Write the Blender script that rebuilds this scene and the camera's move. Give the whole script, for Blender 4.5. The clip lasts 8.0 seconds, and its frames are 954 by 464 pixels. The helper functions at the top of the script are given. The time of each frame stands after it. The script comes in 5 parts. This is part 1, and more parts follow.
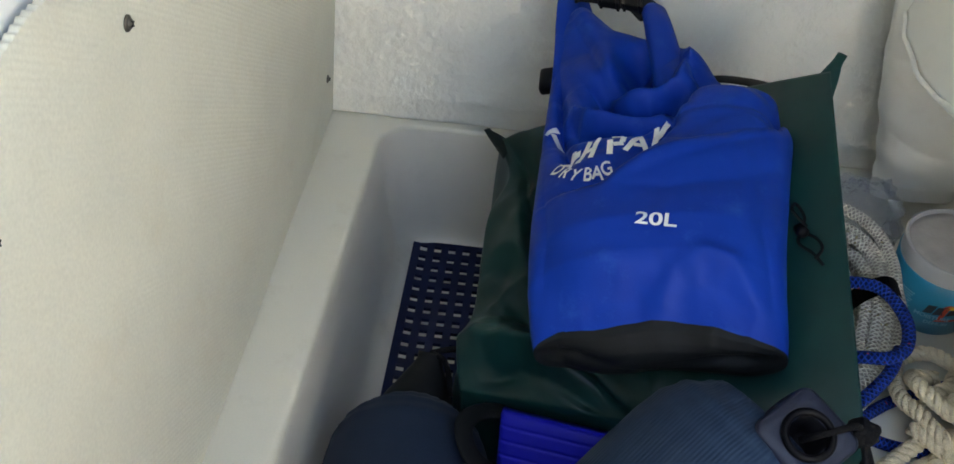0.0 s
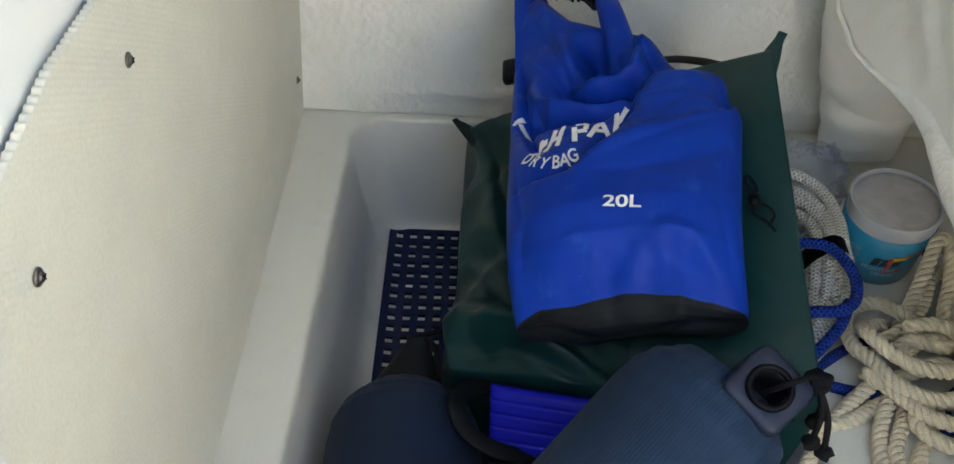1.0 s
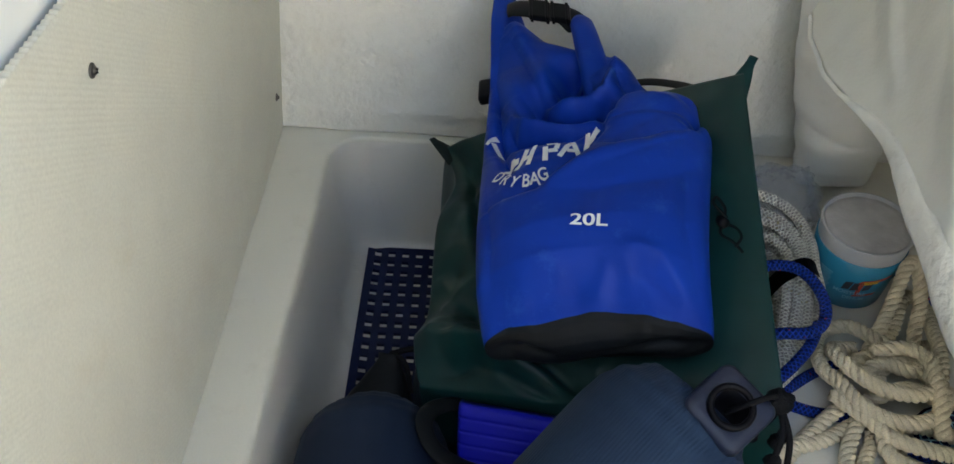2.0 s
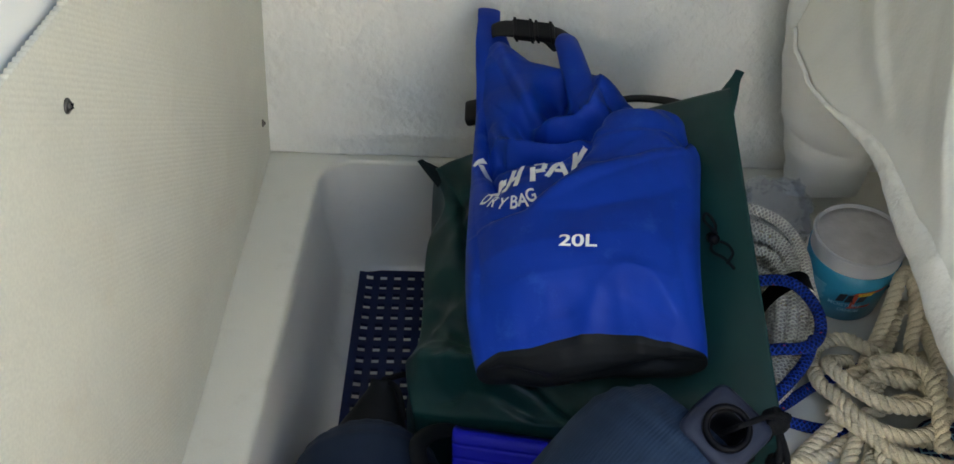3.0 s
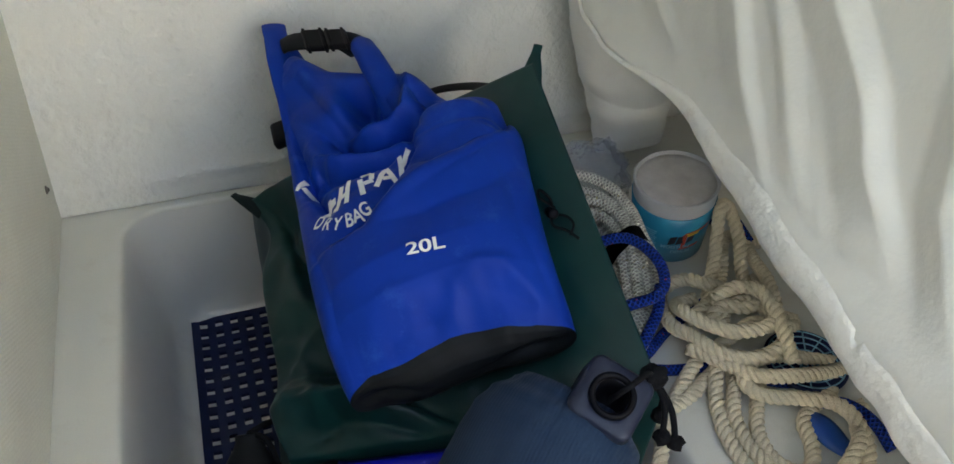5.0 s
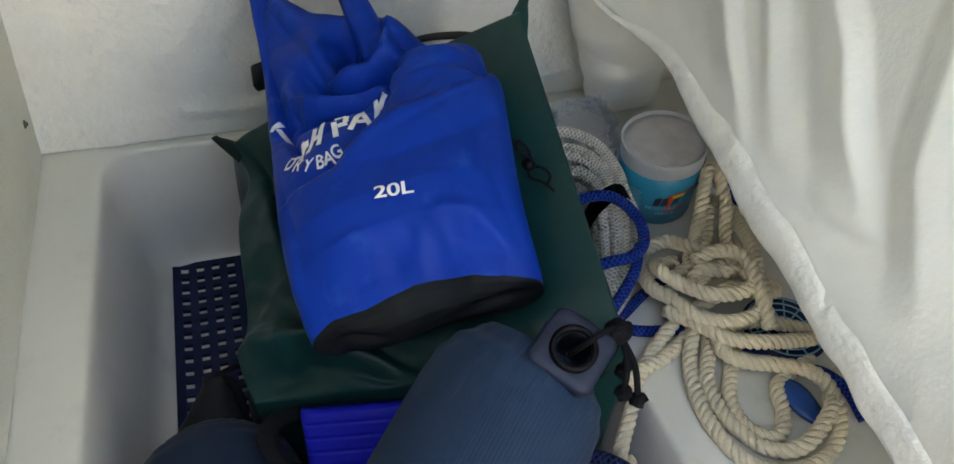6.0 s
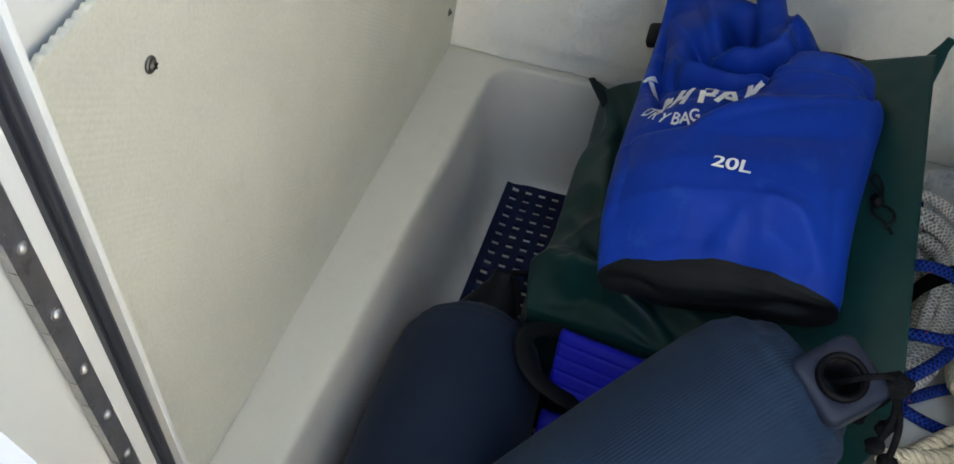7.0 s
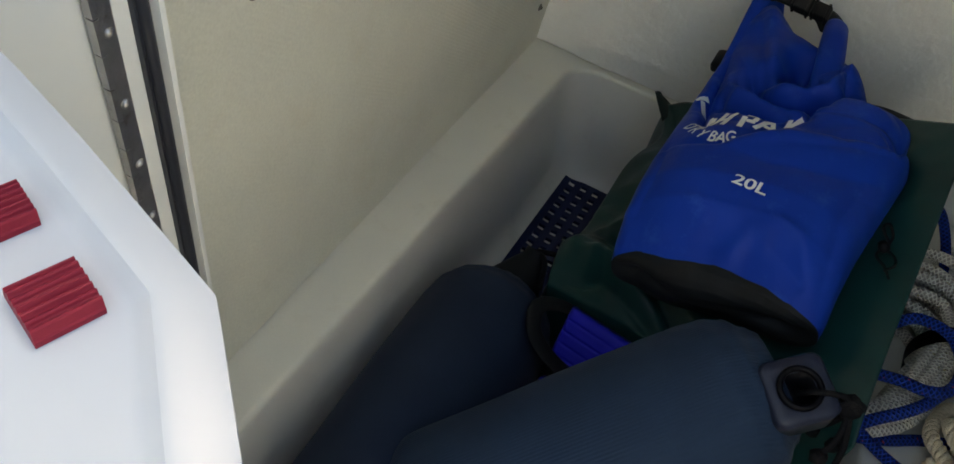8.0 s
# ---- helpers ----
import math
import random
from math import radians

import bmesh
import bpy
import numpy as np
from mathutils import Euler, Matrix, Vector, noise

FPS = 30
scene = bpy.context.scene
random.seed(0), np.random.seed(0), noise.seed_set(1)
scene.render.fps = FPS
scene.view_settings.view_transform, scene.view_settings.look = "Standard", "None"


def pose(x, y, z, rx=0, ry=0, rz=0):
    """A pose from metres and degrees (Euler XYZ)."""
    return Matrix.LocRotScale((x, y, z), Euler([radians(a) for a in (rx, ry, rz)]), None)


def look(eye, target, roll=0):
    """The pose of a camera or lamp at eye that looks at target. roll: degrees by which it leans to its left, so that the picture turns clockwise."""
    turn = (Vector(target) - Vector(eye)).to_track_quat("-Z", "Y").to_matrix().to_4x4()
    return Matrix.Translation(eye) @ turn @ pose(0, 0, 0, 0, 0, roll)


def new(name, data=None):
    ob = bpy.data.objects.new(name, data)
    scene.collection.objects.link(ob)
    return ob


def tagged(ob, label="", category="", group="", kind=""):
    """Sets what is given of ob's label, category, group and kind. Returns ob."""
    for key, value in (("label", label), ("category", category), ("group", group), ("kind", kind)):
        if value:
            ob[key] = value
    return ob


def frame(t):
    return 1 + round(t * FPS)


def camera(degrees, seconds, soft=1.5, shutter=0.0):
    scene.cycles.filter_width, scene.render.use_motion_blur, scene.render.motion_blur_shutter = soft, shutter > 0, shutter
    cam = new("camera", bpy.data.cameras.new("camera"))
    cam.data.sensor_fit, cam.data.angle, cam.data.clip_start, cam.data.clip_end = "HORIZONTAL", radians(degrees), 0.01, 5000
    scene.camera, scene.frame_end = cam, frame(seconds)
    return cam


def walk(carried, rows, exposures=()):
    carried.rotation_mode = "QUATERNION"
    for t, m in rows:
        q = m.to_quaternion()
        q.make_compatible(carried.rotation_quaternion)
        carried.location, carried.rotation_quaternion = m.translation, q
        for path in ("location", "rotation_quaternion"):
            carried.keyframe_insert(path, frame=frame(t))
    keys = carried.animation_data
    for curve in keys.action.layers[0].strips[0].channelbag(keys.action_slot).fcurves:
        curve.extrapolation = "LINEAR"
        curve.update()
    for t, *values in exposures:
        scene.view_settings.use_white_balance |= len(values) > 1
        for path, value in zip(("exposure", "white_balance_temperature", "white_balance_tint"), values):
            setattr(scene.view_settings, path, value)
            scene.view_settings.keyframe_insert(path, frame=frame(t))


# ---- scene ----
cam = camera(58.6, 8.0, soft=1.5)
PATH = [
    (0, (0.058, 0.047, 0.787), (0.097, 1.562, -0.519), 7.2),
    (0.2, (0.053, 0.023, 0.807), (0.112, 1.516, -0.522), 6.7),
    (0.5, (0.043, 0.016, 0.825), (0.13, 1.445, -0.571), 5.1),
    (1, (0.036, 0.011, 0.843), (0.166, 1.483, -0.504), 5.6),
    (1.5, (0.049, -0.001, 0.842), (0.191, 1.493, -0.481), 6.9),
    (3, (0.072, 0.016, 0.843), (0.223, 1.548, -0.433), 5.2),
    (3.5, (0.068, 0.018, 0.835), (0.219, 1.55, -0.442), 4.5),
    (3.8, (0.075, 0.035, 0.829), (0.359, 1.58, -0.408), 5.9),
    (4, (0.059, 0.057, 0.838), (0.562, 1.541, -0.404), 3.8),
    (4.5, (0.047, 0.056, 0.836), (0.621, 1.5, -0.423), 2.8),
    (6, (0.088, 0.041, 0.808), (0.629, 1.444, -0.511), 4.9),
    (6.2, (0.107, 0.015, 0.79), (0.514, 1.423, -0.571), 7.7),
    (6.5, (0.106, -0.023, 0.776), (0.193, 1.431, -0.595), 9.4),
    (6.8, (0.108, -0.038, 0.787), (-0.036, 1.384, -0.612), 7.7),
    (7, (0.091, -0.046, 0.786), (-0.091, 1.401, -0.583), 10.0),
    (7.2, (0.117, -0.074, 0.796), (-0.153, 1.351, -0.581), 11.9),
    (7.5, (0.149, -0.094, 0.796), (-0.145, 1.322, -0.585), 14.7),
    (8, (0.166, -0.127, 0.837), (-0.183, 1.259, -0.562), 16.8),
]
walk(cam, [(t, look(eye, target, roll)) for t, eye, target, roll in PATH],
     exposures=[(0.0, 3.34, 7200, 8), (0.5, 3.42, 7200, 8), (1.0, 3.38, 7200, 8), (1.5, 3.24, 7200, 8), (3.0, 3.16, 7200, 8), (4.5, 3.16, 7200, 8), (6.0, 3.36, 7200, 8), (6.7, 3.41, 7200, 8), (7.0, 3.16, 7200, 8), (7.4, 2.61, 7450, 7), (8.0, 2.36, 7750, 6)])

# ---- light ----
SUN_DIR = Vector((-0.42, 0.56, 0.70)).normalized()
world = bpy.data.worlds.new("sky")
scene.world = world
world.use_nodes = True
wn = world.node_tree.nodes
sky = wn.new("ShaderNodeTexSky")
sky.sky_type = "NISHITA"
sky.sun_disc = False
sky.dust_density = 5.0
sky.sun_elevation = math.asin(SUN_DIR.z)
sky.sun_rotation = math.atan2(SUN_DIR.x, SUN_DIR.y)
wn["Background"].inputs["Strength"].default_value = 0.15
world.node_tree.links.new(sky.outputs[0], wn["Background"].inputs[0])
sun = new("sun", bpy.data.lights.new("sun", "SUN"))
sun.data.energy = 5.0
sun.data.angle = radians(0.5)
sun.data.color = (1.0, 0.95, 0.86)
sun.matrix_world = look(SUN_DIR * 5, (0, 0, 0))

# ---- materials ----
def mat(name, color, rough=0.5, metal=0.0, vary=0.12, scale=6.0, grain=0.0, grain_scale=400.0,
        bump=0.0, bump_scale=60.0, dirt=None, dirt_amount=0.0, dirt_scale=9.0, spec=0.5, sheen=0.0, coat=0.0):
    m = bpy.data.materials.new(name)
    m.use_nodes = True
    t = m.node_tree
    n, l = t.nodes, t.links
    b = n["Principled BSDF"]
    b.inputs["Roughness"].default_value = rough
    b.inputs["Metallic"].default_value = metal
    b.inputs["Specular IOR Level"].default_value = spec
    b.inputs["Sheen Weight"].default_value = sheen
    b.inputs["Coat Weight"].default_value = coat
    co = n.new("ShaderNodeTexCoord")
    big = n.new("ShaderNodeTexNoise")
    big.inputs["Scale"].default_value = scale
    big.inputs["Detail"].default_value = 5
    l.new(co.outputs["Object"], big.inputs["Vector"])
    ramp = n.new("ShaderNodeMapRange")
    ramp.inputs["From Min"].default_value, ramp.inputs["From Max"].default_value = 0.3, 0.7
    ramp.inputs["To Min"].default_value, ramp.inputs["To Max"].default_value = 1 - vary, 1 + vary
    l.new(big.outputs["Fac"], ramp.inputs["Value"])
    mul = n.new("ShaderNodeMix")
    mul.data_type, mul.blend_type = "RGBA", "MULTIPLY"
    mul.inputs["Factor"].default_value = 1.0
    mul.inputs["A"].default_value = (*color, 1)
    l.new(ramp.outputs["Result"], mul.inputs["B"])
    last = mul.outputs["Result"]
    if grain:
        g = n.new("ShaderNodeTexNoise")
        g.inputs["Scale"].default_value = grain_scale
        l.new(co.outputs["Object"], g.inputs["Vector"])
        gr = n.new("ShaderNodeMapRange")
        gr.inputs["From Min"].default_value, gr.inputs["From Max"].default_value = 0.3, 0.7
        gr.inputs["To Min"].default_value, gr.inputs["To Max"].default_value = 1 - grain, 1 + grain
        l.new(g.outputs["Fac"], gr.inputs["Value"])
        m2 = n.new("ShaderNodeMix")
        m2.data_type, m2.blend_type = "RGBA", "MULTIPLY"
        m2.inputs["Factor"].default_value = 1.0
        l.new(last, m2.inputs["A"])
        l.new(gr.outputs["Result"], m2.inputs["B"])
        last = m2.outputs["Result"]
    if dirt:
        d = n.new("ShaderNodeTexNoise")
        d.inputs["Scale"].default_value = dirt_scale
        d.inputs["Detail"].default_value = 9
        d.inputs["Roughness"].default_value = 0.7
        l.new(co.outputs["Object"], d.inputs["Vector"])
        dr = n.new("ShaderNodeMapRange")
        dr.inputs["From Min"].default_value, dr.inputs["From Max"].default_value = 0.56, 0.74
        dr.inputs["To Max"].default_value = dirt_amount
        l.new(d.outputs["Fac"], dr.inputs["Value"])
        m3 = n.new("ShaderNodeMix")
        m3.data_type = "RGBA"
        m3.inputs["B"].default_value = (*dirt, 1)
        l.new(dr.outputs["Result"], m3.inputs["Factor"])
        l.new(last, m3.inputs["A"])
        last = m3.outputs["Result"]
    l.new(last, b.inputs["Base Color"])
    if bump:
        bn = n.new("ShaderNodeTexNoise")
        bn.inputs["Scale"].default_value = bump_scale
        bn.inputs["Detail"].default_value = 4
        l.new(co.outputs["Object"], bn.inputs["Vector"])
        bp = n.new("ShaderNodeBump")
        bp.inputs["Strength"].default_value = bump
        bp.inputs["Distance"].default_value = 0.01
        l.new(bn.outputs["Fac"], bp.inputs["Height"])
        l.new(bp.outputs["Normal"], b.inputs["Normal"])
    return m


def add_waves(m, direction, period, depth, breakup=0.0):
    """Fine parallel ribs of a cloth, across the given direction, as relief."""
    t = m.node_tree
    n, l = t.nodes, t.links
    co = n.new("ShaderNodeTexCoord")
    dot = n.new("ShaderNodeVectorMath")
    dot.operation = "DOT_PRODUCT"
    dot.inputs[1].default_value = Vector(direction).normalized() * (2 * math.pi / period)
    l.new(co.outputs["Object"], dot.inputs[0])
    wob = n.new("ShaderNodeTexNoise")
    wob.inputs["Scale"].default_value = 70
    wob.inputs["Detail"].default_value = 3
    l.new(co.outputs["Object"], wob.inputs["Vector"])
    add = n.new("ShaderNodeMath")
    add.operation = "MULTIPLY_ADD"
    add.inputs[1].default_value = breakup
    l.new(wob.outputs["Fac"], add.inputs[0])
    l.new(dot.outputs["Value"], add.inputs[2])
    sn = n.new("ShaderNodeMath")
    sn.operation = "SINE"
    l.new(add.outputs[0], sn.inputs[0])
    bp = n.new("ShaderNodeBump")
    bp.inputs["Strength"].default_value = 1.0
    bp.inputs["Distance"].default_value = depth
    l.new(sn.outputs[0], bp.inputs["Height"])
    b = n["Principled BSDF"]
    if b.inputs["Normal"].links:
        l.new(b.inputs["Normal"].links[0].from_socket, bp.inputs["Normal"])
    l.new(bp.outputs["Normal"], b.inputs["Normal"])
    return m


def braid(name, base, fleck, rough=0.7, gap_shade=0.22, rare=0.69):
    """A braided rope: crossing strands by the tube's own coordinates, with fleck yarns."""
    m = bpy.data.materials.new(name)
    m.use_nodes = True
    t = m.node_tree
    n, l = t.nodes, t.links
    b = n["Principled BSDF"]
    b.inputs["Roughness"].default_value = rough
    uv = n.new("ShaderNodeUVMap")
    uv.uv_map = "UVMap"
    sep = n.new("ShaderNodeSeparateXYZ")
    l.new(uv.outputs[0], sep.inputs[0])

    def wave(a, c):
        x = n.new("ShaderNodeMath")
        x.operation = "MULTIPLY"
        x.inputs[1].default_value = a
        l.new(sep.outputs["X"], x.inputs[0])
        y = n.new("ShaderNodeMath")
        y.operation = "MULTIPLY_ADD"
        y.inputs[1].default_value = c
        l.new(sep.outputs["Y"], y.inputs[0])
        l.new(x.outputs[0], y.inputs[2])
        s = n.new("ShaderNodeMath")
        s.operation = "SINE"
        l.new(y.outputs[0], s.inputs[0])
        return s
    w1, w2 = wave(2 * math.pi * 5, 1000), wave(-2 * math.pi * 5, 1000)
    mx = n.new("ShaderNodeMath")
    mx.operation = "MAXIMUM"
    l.new(w1.outputs[0], mx.inputs[0])
    l.new(w2.outputs[0], mx.inputs[1])
    bp = n.new("ShaderNodeBump")
    bp.inputs["Distance"].default_value = 0.0015
    l.new(mx.outputs[0], bp.inputs["Height"])
    l.new(bp.outputs["Normal"], b.inputs["Normal"])
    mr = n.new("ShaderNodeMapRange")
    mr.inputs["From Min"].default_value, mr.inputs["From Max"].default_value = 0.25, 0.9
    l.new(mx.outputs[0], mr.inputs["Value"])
    # Colour sinks in the gaps between strands: groove shade is painted in.
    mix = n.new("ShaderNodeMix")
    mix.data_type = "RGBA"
    mix.inputs["A"].default_value = (*[c * gap_shade for c in base], 1)
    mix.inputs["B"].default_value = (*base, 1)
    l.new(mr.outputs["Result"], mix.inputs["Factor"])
    fl = n.new("ShaderNodeTexNoise")
    fl.inputs["Scale"].default_value = 130
    fl.inputs["Detail"].default_value = 1
    co = n.new("ShaderNodeTexCoord")
    l.new(co.outputs["Object"], fl.inputs["Vector"])
    fr = n.new("ShaderNodeMapRange")
    fr.inputs["From Min"].default_value, fr.inputs["From Max"].default_value = rare, rare + 0.04
    l.new(fl.outputs["Fac"], fr.inputs["Value"])
    mix2 = n.new("ShaderNodeMix")
    mix2.data_type = "RGBA"
    mix2.inputs["B"].default_value = (*fleck, 1)
    l.new(fr.outputs["Result"], mix2.inputs["Factor"])
    l.new(mix.outputs["Result"], mix2.inputs["A"])
    b.inputs["Specular IOR Level"].default_value = 0.2
    l.new(mix2.outputs["Result"], b.inputs["Base Color"])
    return m


M_GEL = mat("gelcoat", (0.70, 0.69, 0.61), 0.32, vary=0.05, scale=3, grain=0.02, bump=0.02, bump_scale=25,
            dirt=(0.42, 0.36, 0.26), dirt_amount=0.25, dirt_scale=14)
M_TUB = mat("grey gelcoat", (0.73, 0.715, 0.66), 0.3, vary=0.05, scale=4, bump=0.02, bump_scale=20,
            dirt=(0.3, 0.28, 0.25), dirt_amount=0.25)
M_LINER = mat("ribbed liner", (0.67, 0.665, 0.575), 0.85, vary=0.05, scale=7, grain=0.05, grain_scale=330,
              bump=0.05, bump_scale=300, dirt=(0.55, 0.47, 0.33), dirt_amount=0.25)
add_waves(M_LINER, (0, 0.537, 0.843), 0.0050, 0.00007, 2.4)
M_BACK = mat("painted laminate", (0.80, 0.79, 0.73), 0.5, vary=0.06, scale=5, grain=0.02, bump=0.45, bump_scale=80,
             dirt=(0.50, 0.46, 0.38), dirt_amount=0.18, dirt_scale=24)
M_WHITE = mat("white gelcoat", (0.82, 0.83, 0.80), 0.22, vary=0.03, coat=0.3)
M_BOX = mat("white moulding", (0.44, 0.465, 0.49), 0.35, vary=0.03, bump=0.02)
M_CANVAS = mat("white vinyl", (0.76, 0.755, 0.68), 0.6, vary=0.05, scale=4, bump=0.08, bump_scale=180,
               dirt=(0.50, 0.46, 0.37), dirt_amount=0.15, dirt_scale=22)


def let_light_through(m, share):
    """Thin cloth: part of the light that falls on its back comes through."""
    t = m.node_tree
    b, o = t.nodes["Principled BSDF"], t.nodes["Material Output"]
    tr = t.nodes.new("ShaderNodeBsdfTranslucent")
    tr.inputs["Color"].default_value = (0.80, 0.78, 0.70, 1)
    mx = t.nodes.new("ShaderNodeMixShader")
    mx.inputs[0].default_value = share
    t.links.new(b.outputs[0], mx.inputs[1])
    t.links.new(tr.outputs[0], mx.inputs[2])
    t.links.new(mx.outputs[0], o.inputs["Surface"])
    return m


let_light_through(M_CANVAS, 0.08)
M_HEM = mat("vinyl hem", (0.76, 0.745, 0.67), 0.6, vary=0.05, scale=20, bump=0.35, bump_scale=90,
            dirt=(0.42, 0.38, 0.3), dirt_amount=0.5, dirt_scale=40)
# Cover vinyl again, paler and opaque, so the dim sleeve looks better lit.
M_SLEEVE = mat("lightened sleeve vinyl", (0.82, 0.815, 0.77), 0.5, vary=0.04, scale=6, bump=0.06, bump_scale=150,
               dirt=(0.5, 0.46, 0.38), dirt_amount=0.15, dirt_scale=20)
M_BLUE = mat("blue coated cloth", (0.001, 0.030, 0.285), 0.48, spec=0.11, vary=0.10, scale=11, bump=0.05, bump_scale=500,
             dirt=(0.02, 0.085, 0.40), dirt_amount=0.5, dirt_scale=26)
M_BLACKCLOTH = mat("black cloth", (0.007, 0.008, 0.009), 0.55, spec=0.14, vary=0.15, bump=0.03, bump_scale=300)
M_GREEN = mat("dark green nylon", (0.0035, 0.031, 0.030), 0.34, spec=0.24, vary=0.15, scale=12, bump=0.05, bump_scale=600)
M_GREENDK = mat("green edge tape", (0.004, 0.011, 0.011), 0.6, spec=0.2)
M_NAVY = mat("navy knit", (0.0075, 0.017, 0.040), 0.8, spec=0.2, vary=0.12, scale=10, grain=0.1, grain_scale=500, sheen=0.04)
M_NAVYRIB = mat("navy ribbed knit", (0.0092, 0.0250, 0.055), 0.8, spec=0.2, vary=0.12, scale=10, grain=0.08, grain_scale=500, sheen=0.04)
add_waves(M_NAVYRIB, (0.63, -0.77, 0.0), 0.0036, 0.00014, 1.0)
M_BLACK = mat("black plastic", (0.003, 0.003, 0.0045), 0.45, spec=0.10, vary=0.1, bump=0.04)
M_NAVYPL = mat("navy vinyl", (0.012, 0.017, 0.036), 0.42, spec=0.28, vary=0.1, bump=0.04, bump_scale=120)
M_CORD = mat("black cord", (0.006, 0.006, 0.007), 0.85, spec=0.12, bump=0.3, bump_scale=400)
M_FIN = mat("bright blue rubber", (0.006, 0.010, 0.40), 0.4, spec=0.14, vary=0.08, bump=0.03)
M_MAT = mat("navy mat", (0.009, 0.016, 0.062), 0.45, spec=0.18, vary=0.15, scale=30, bump=0.05)
M_ROPE = mat("twisted nylon", (0.76, 0.665, 0.475), 0.65, vary=0.12, scale=14, grain=0.12, grain_scale=700, bump=0.5, bump_scale=500)
M_BRAIDW = braid("white braid", (0.80, 0.77, 0.69), (0.45, 0.40, 0.25), gap_shade=0.60)
M_BRAIDB = braid("blue braid", (0.006, 0.045, 0.36), (0.45, 0.05, 0.03), gap_shade=0.25, rare=0.73)
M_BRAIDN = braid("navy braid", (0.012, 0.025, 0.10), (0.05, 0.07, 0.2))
M_RED = mat("red buoy vinyl", (0.55, 0.035, 0.015), 0.4, vary=0.06, bump=0.03)
M_REDPAD = mat("red rubber", (0.19, 0.009, 0.022), 0.55, spec=0.22, vary=0.1, bump=0.05, bump_scale=200)
M_STEEL = mat("weathered steel", (0.42, 0.41, 0.40), 0.38, metal=0.9, vary=0.2, scale=40, bump=0.1, bump_scale=150,
              dirt=(0.16, 0.10, 0.07), dirt_amount=0.6, dirt_scale=60)
M_SCREW = mat("dull screw steel", (0.16, 0.15, 0.135), 0.4, metal=0.9)
M_RUBBER = mat("black rubber gasket", (0.02, 0.022, 0.03), 0.45)
M_TEAL = mat("teal label", (0.012, 0.20, 0.33), 0.35, vary=0.08, coat=0.2)
M_TUBWHITE = mat("milky plastic", (0.46, 0.47, 0.49), 0.4, vary=0.05)
M_FILM = mat("crystal filling under film", (0.50, 0.48, 0.47), 0.3, vary=0.12, scale=40, bump=0.3, bump_scale=50, coat=0.5)
M_PRINT = mat("white print", (0.72, 0.74, 0.74), 0.6, vary=0.12, scale=60)
M_PRINTDK = mat("dark print", (0.02, 0.02, 0.03), 0.5)
M_PRINTRED = mat("red print", (0.5, 0.05, 0.02), 0.5)
M_PRINTYEL = mat("yellow print", (0.65, 0.45, 0.03), 0.5)
M_PRINTPALE = mat("pale blue print", (0.20, 0.42, 0.55), 0.5)
M_BLUEPL = mat("blue plastic", (0.01, 0.07, 0.30), 0.35)
M_DECK = mat("cockpit gelcoat", (0.72, 0.70, 0.66), 0.5, vary=0.05)
M_CLEAR = bpy.data.materials.new("clear film")
M_CLEAR.use_nodes = True
cb = M_CLEAR.node_tree.nodes["Principled BSDF"]
cb.inputs["Base Color"].default_value = (0.45, 0.55, 0.75, 1)
cb.inputs["Roughness"].default_value = 0.12
cb.inputs["Alpha"].default_value = 0.17


# ---- building helpers ----
def thing(name, base, label, category, group="", kind=""):
    e = new(name)
    e.matrix_basis = Matrix.Translation(base)
    e.empty_display_size = 0.05
    return tagged(e, label, category, group, kind)


def mesh_of(name, bm, materials, smooth=True):
    me = bpy.data.meshes.new(name)
    bmesh.ops.recalc_face_normals(bm, faces=bm.faces[:])
    bm.to_mesh(me)
    bm.free()
    for m in (materials if isinstance(materials, (list, tuple)) else [materials]):
        me.materials.append(m)
    if smooth:
        for p in me.polygons:
            p.use_smooth = True
    return me


def part(name, bm, material, parent, label="", smooth=True):
    """One mesh under a thing or a part; its vertices are given in world places."""
    ob = new(name, mesh_of(name, bm, material, smooth))
    ob.parent = parent
    if parent.type == "EMPTY":
        ob.matrix_parent_inverse = parent.matrix_basis.inverted()
    return tagged(ob, label)


def whole(name, bm, material, label, category, group="", kind="", smooth=True):
    return tagged(new(name, mesh_of(name, bm, material, smooth)), label, category, group, kind)


def spline(ctrl, step=0.004, closed=False):
    """Points at even steps along a smooth curve through ctrl."""
    P = [Vector(c) for c in ctrl]
    n = len(P)
    out = []
    for i in range(n if closed else n - 1):
        p1, p2 = P[i], P[(i + 1) % n]
        p0 = P[i - 1] if (closed or i > 0) else p1 * 2 - p2
        p3 = P[(i + 2) % n] if (closed or i + 2 < n) else p2 * 2 - p1
        k = max(2, int((p2 - p1).length / step))
        for j in range(k):
            t = j / k
            out.append(0.5 * ((2 * p1) + (p2 - p0) * t + (2 * p0 - 5 * p1 + 4 * p2 - p3) * t * t + (3 * p1 - p0 - 3 * p2 + p3) * t ** 3))
    if not closed:
        out.append(P[-1])
    return out


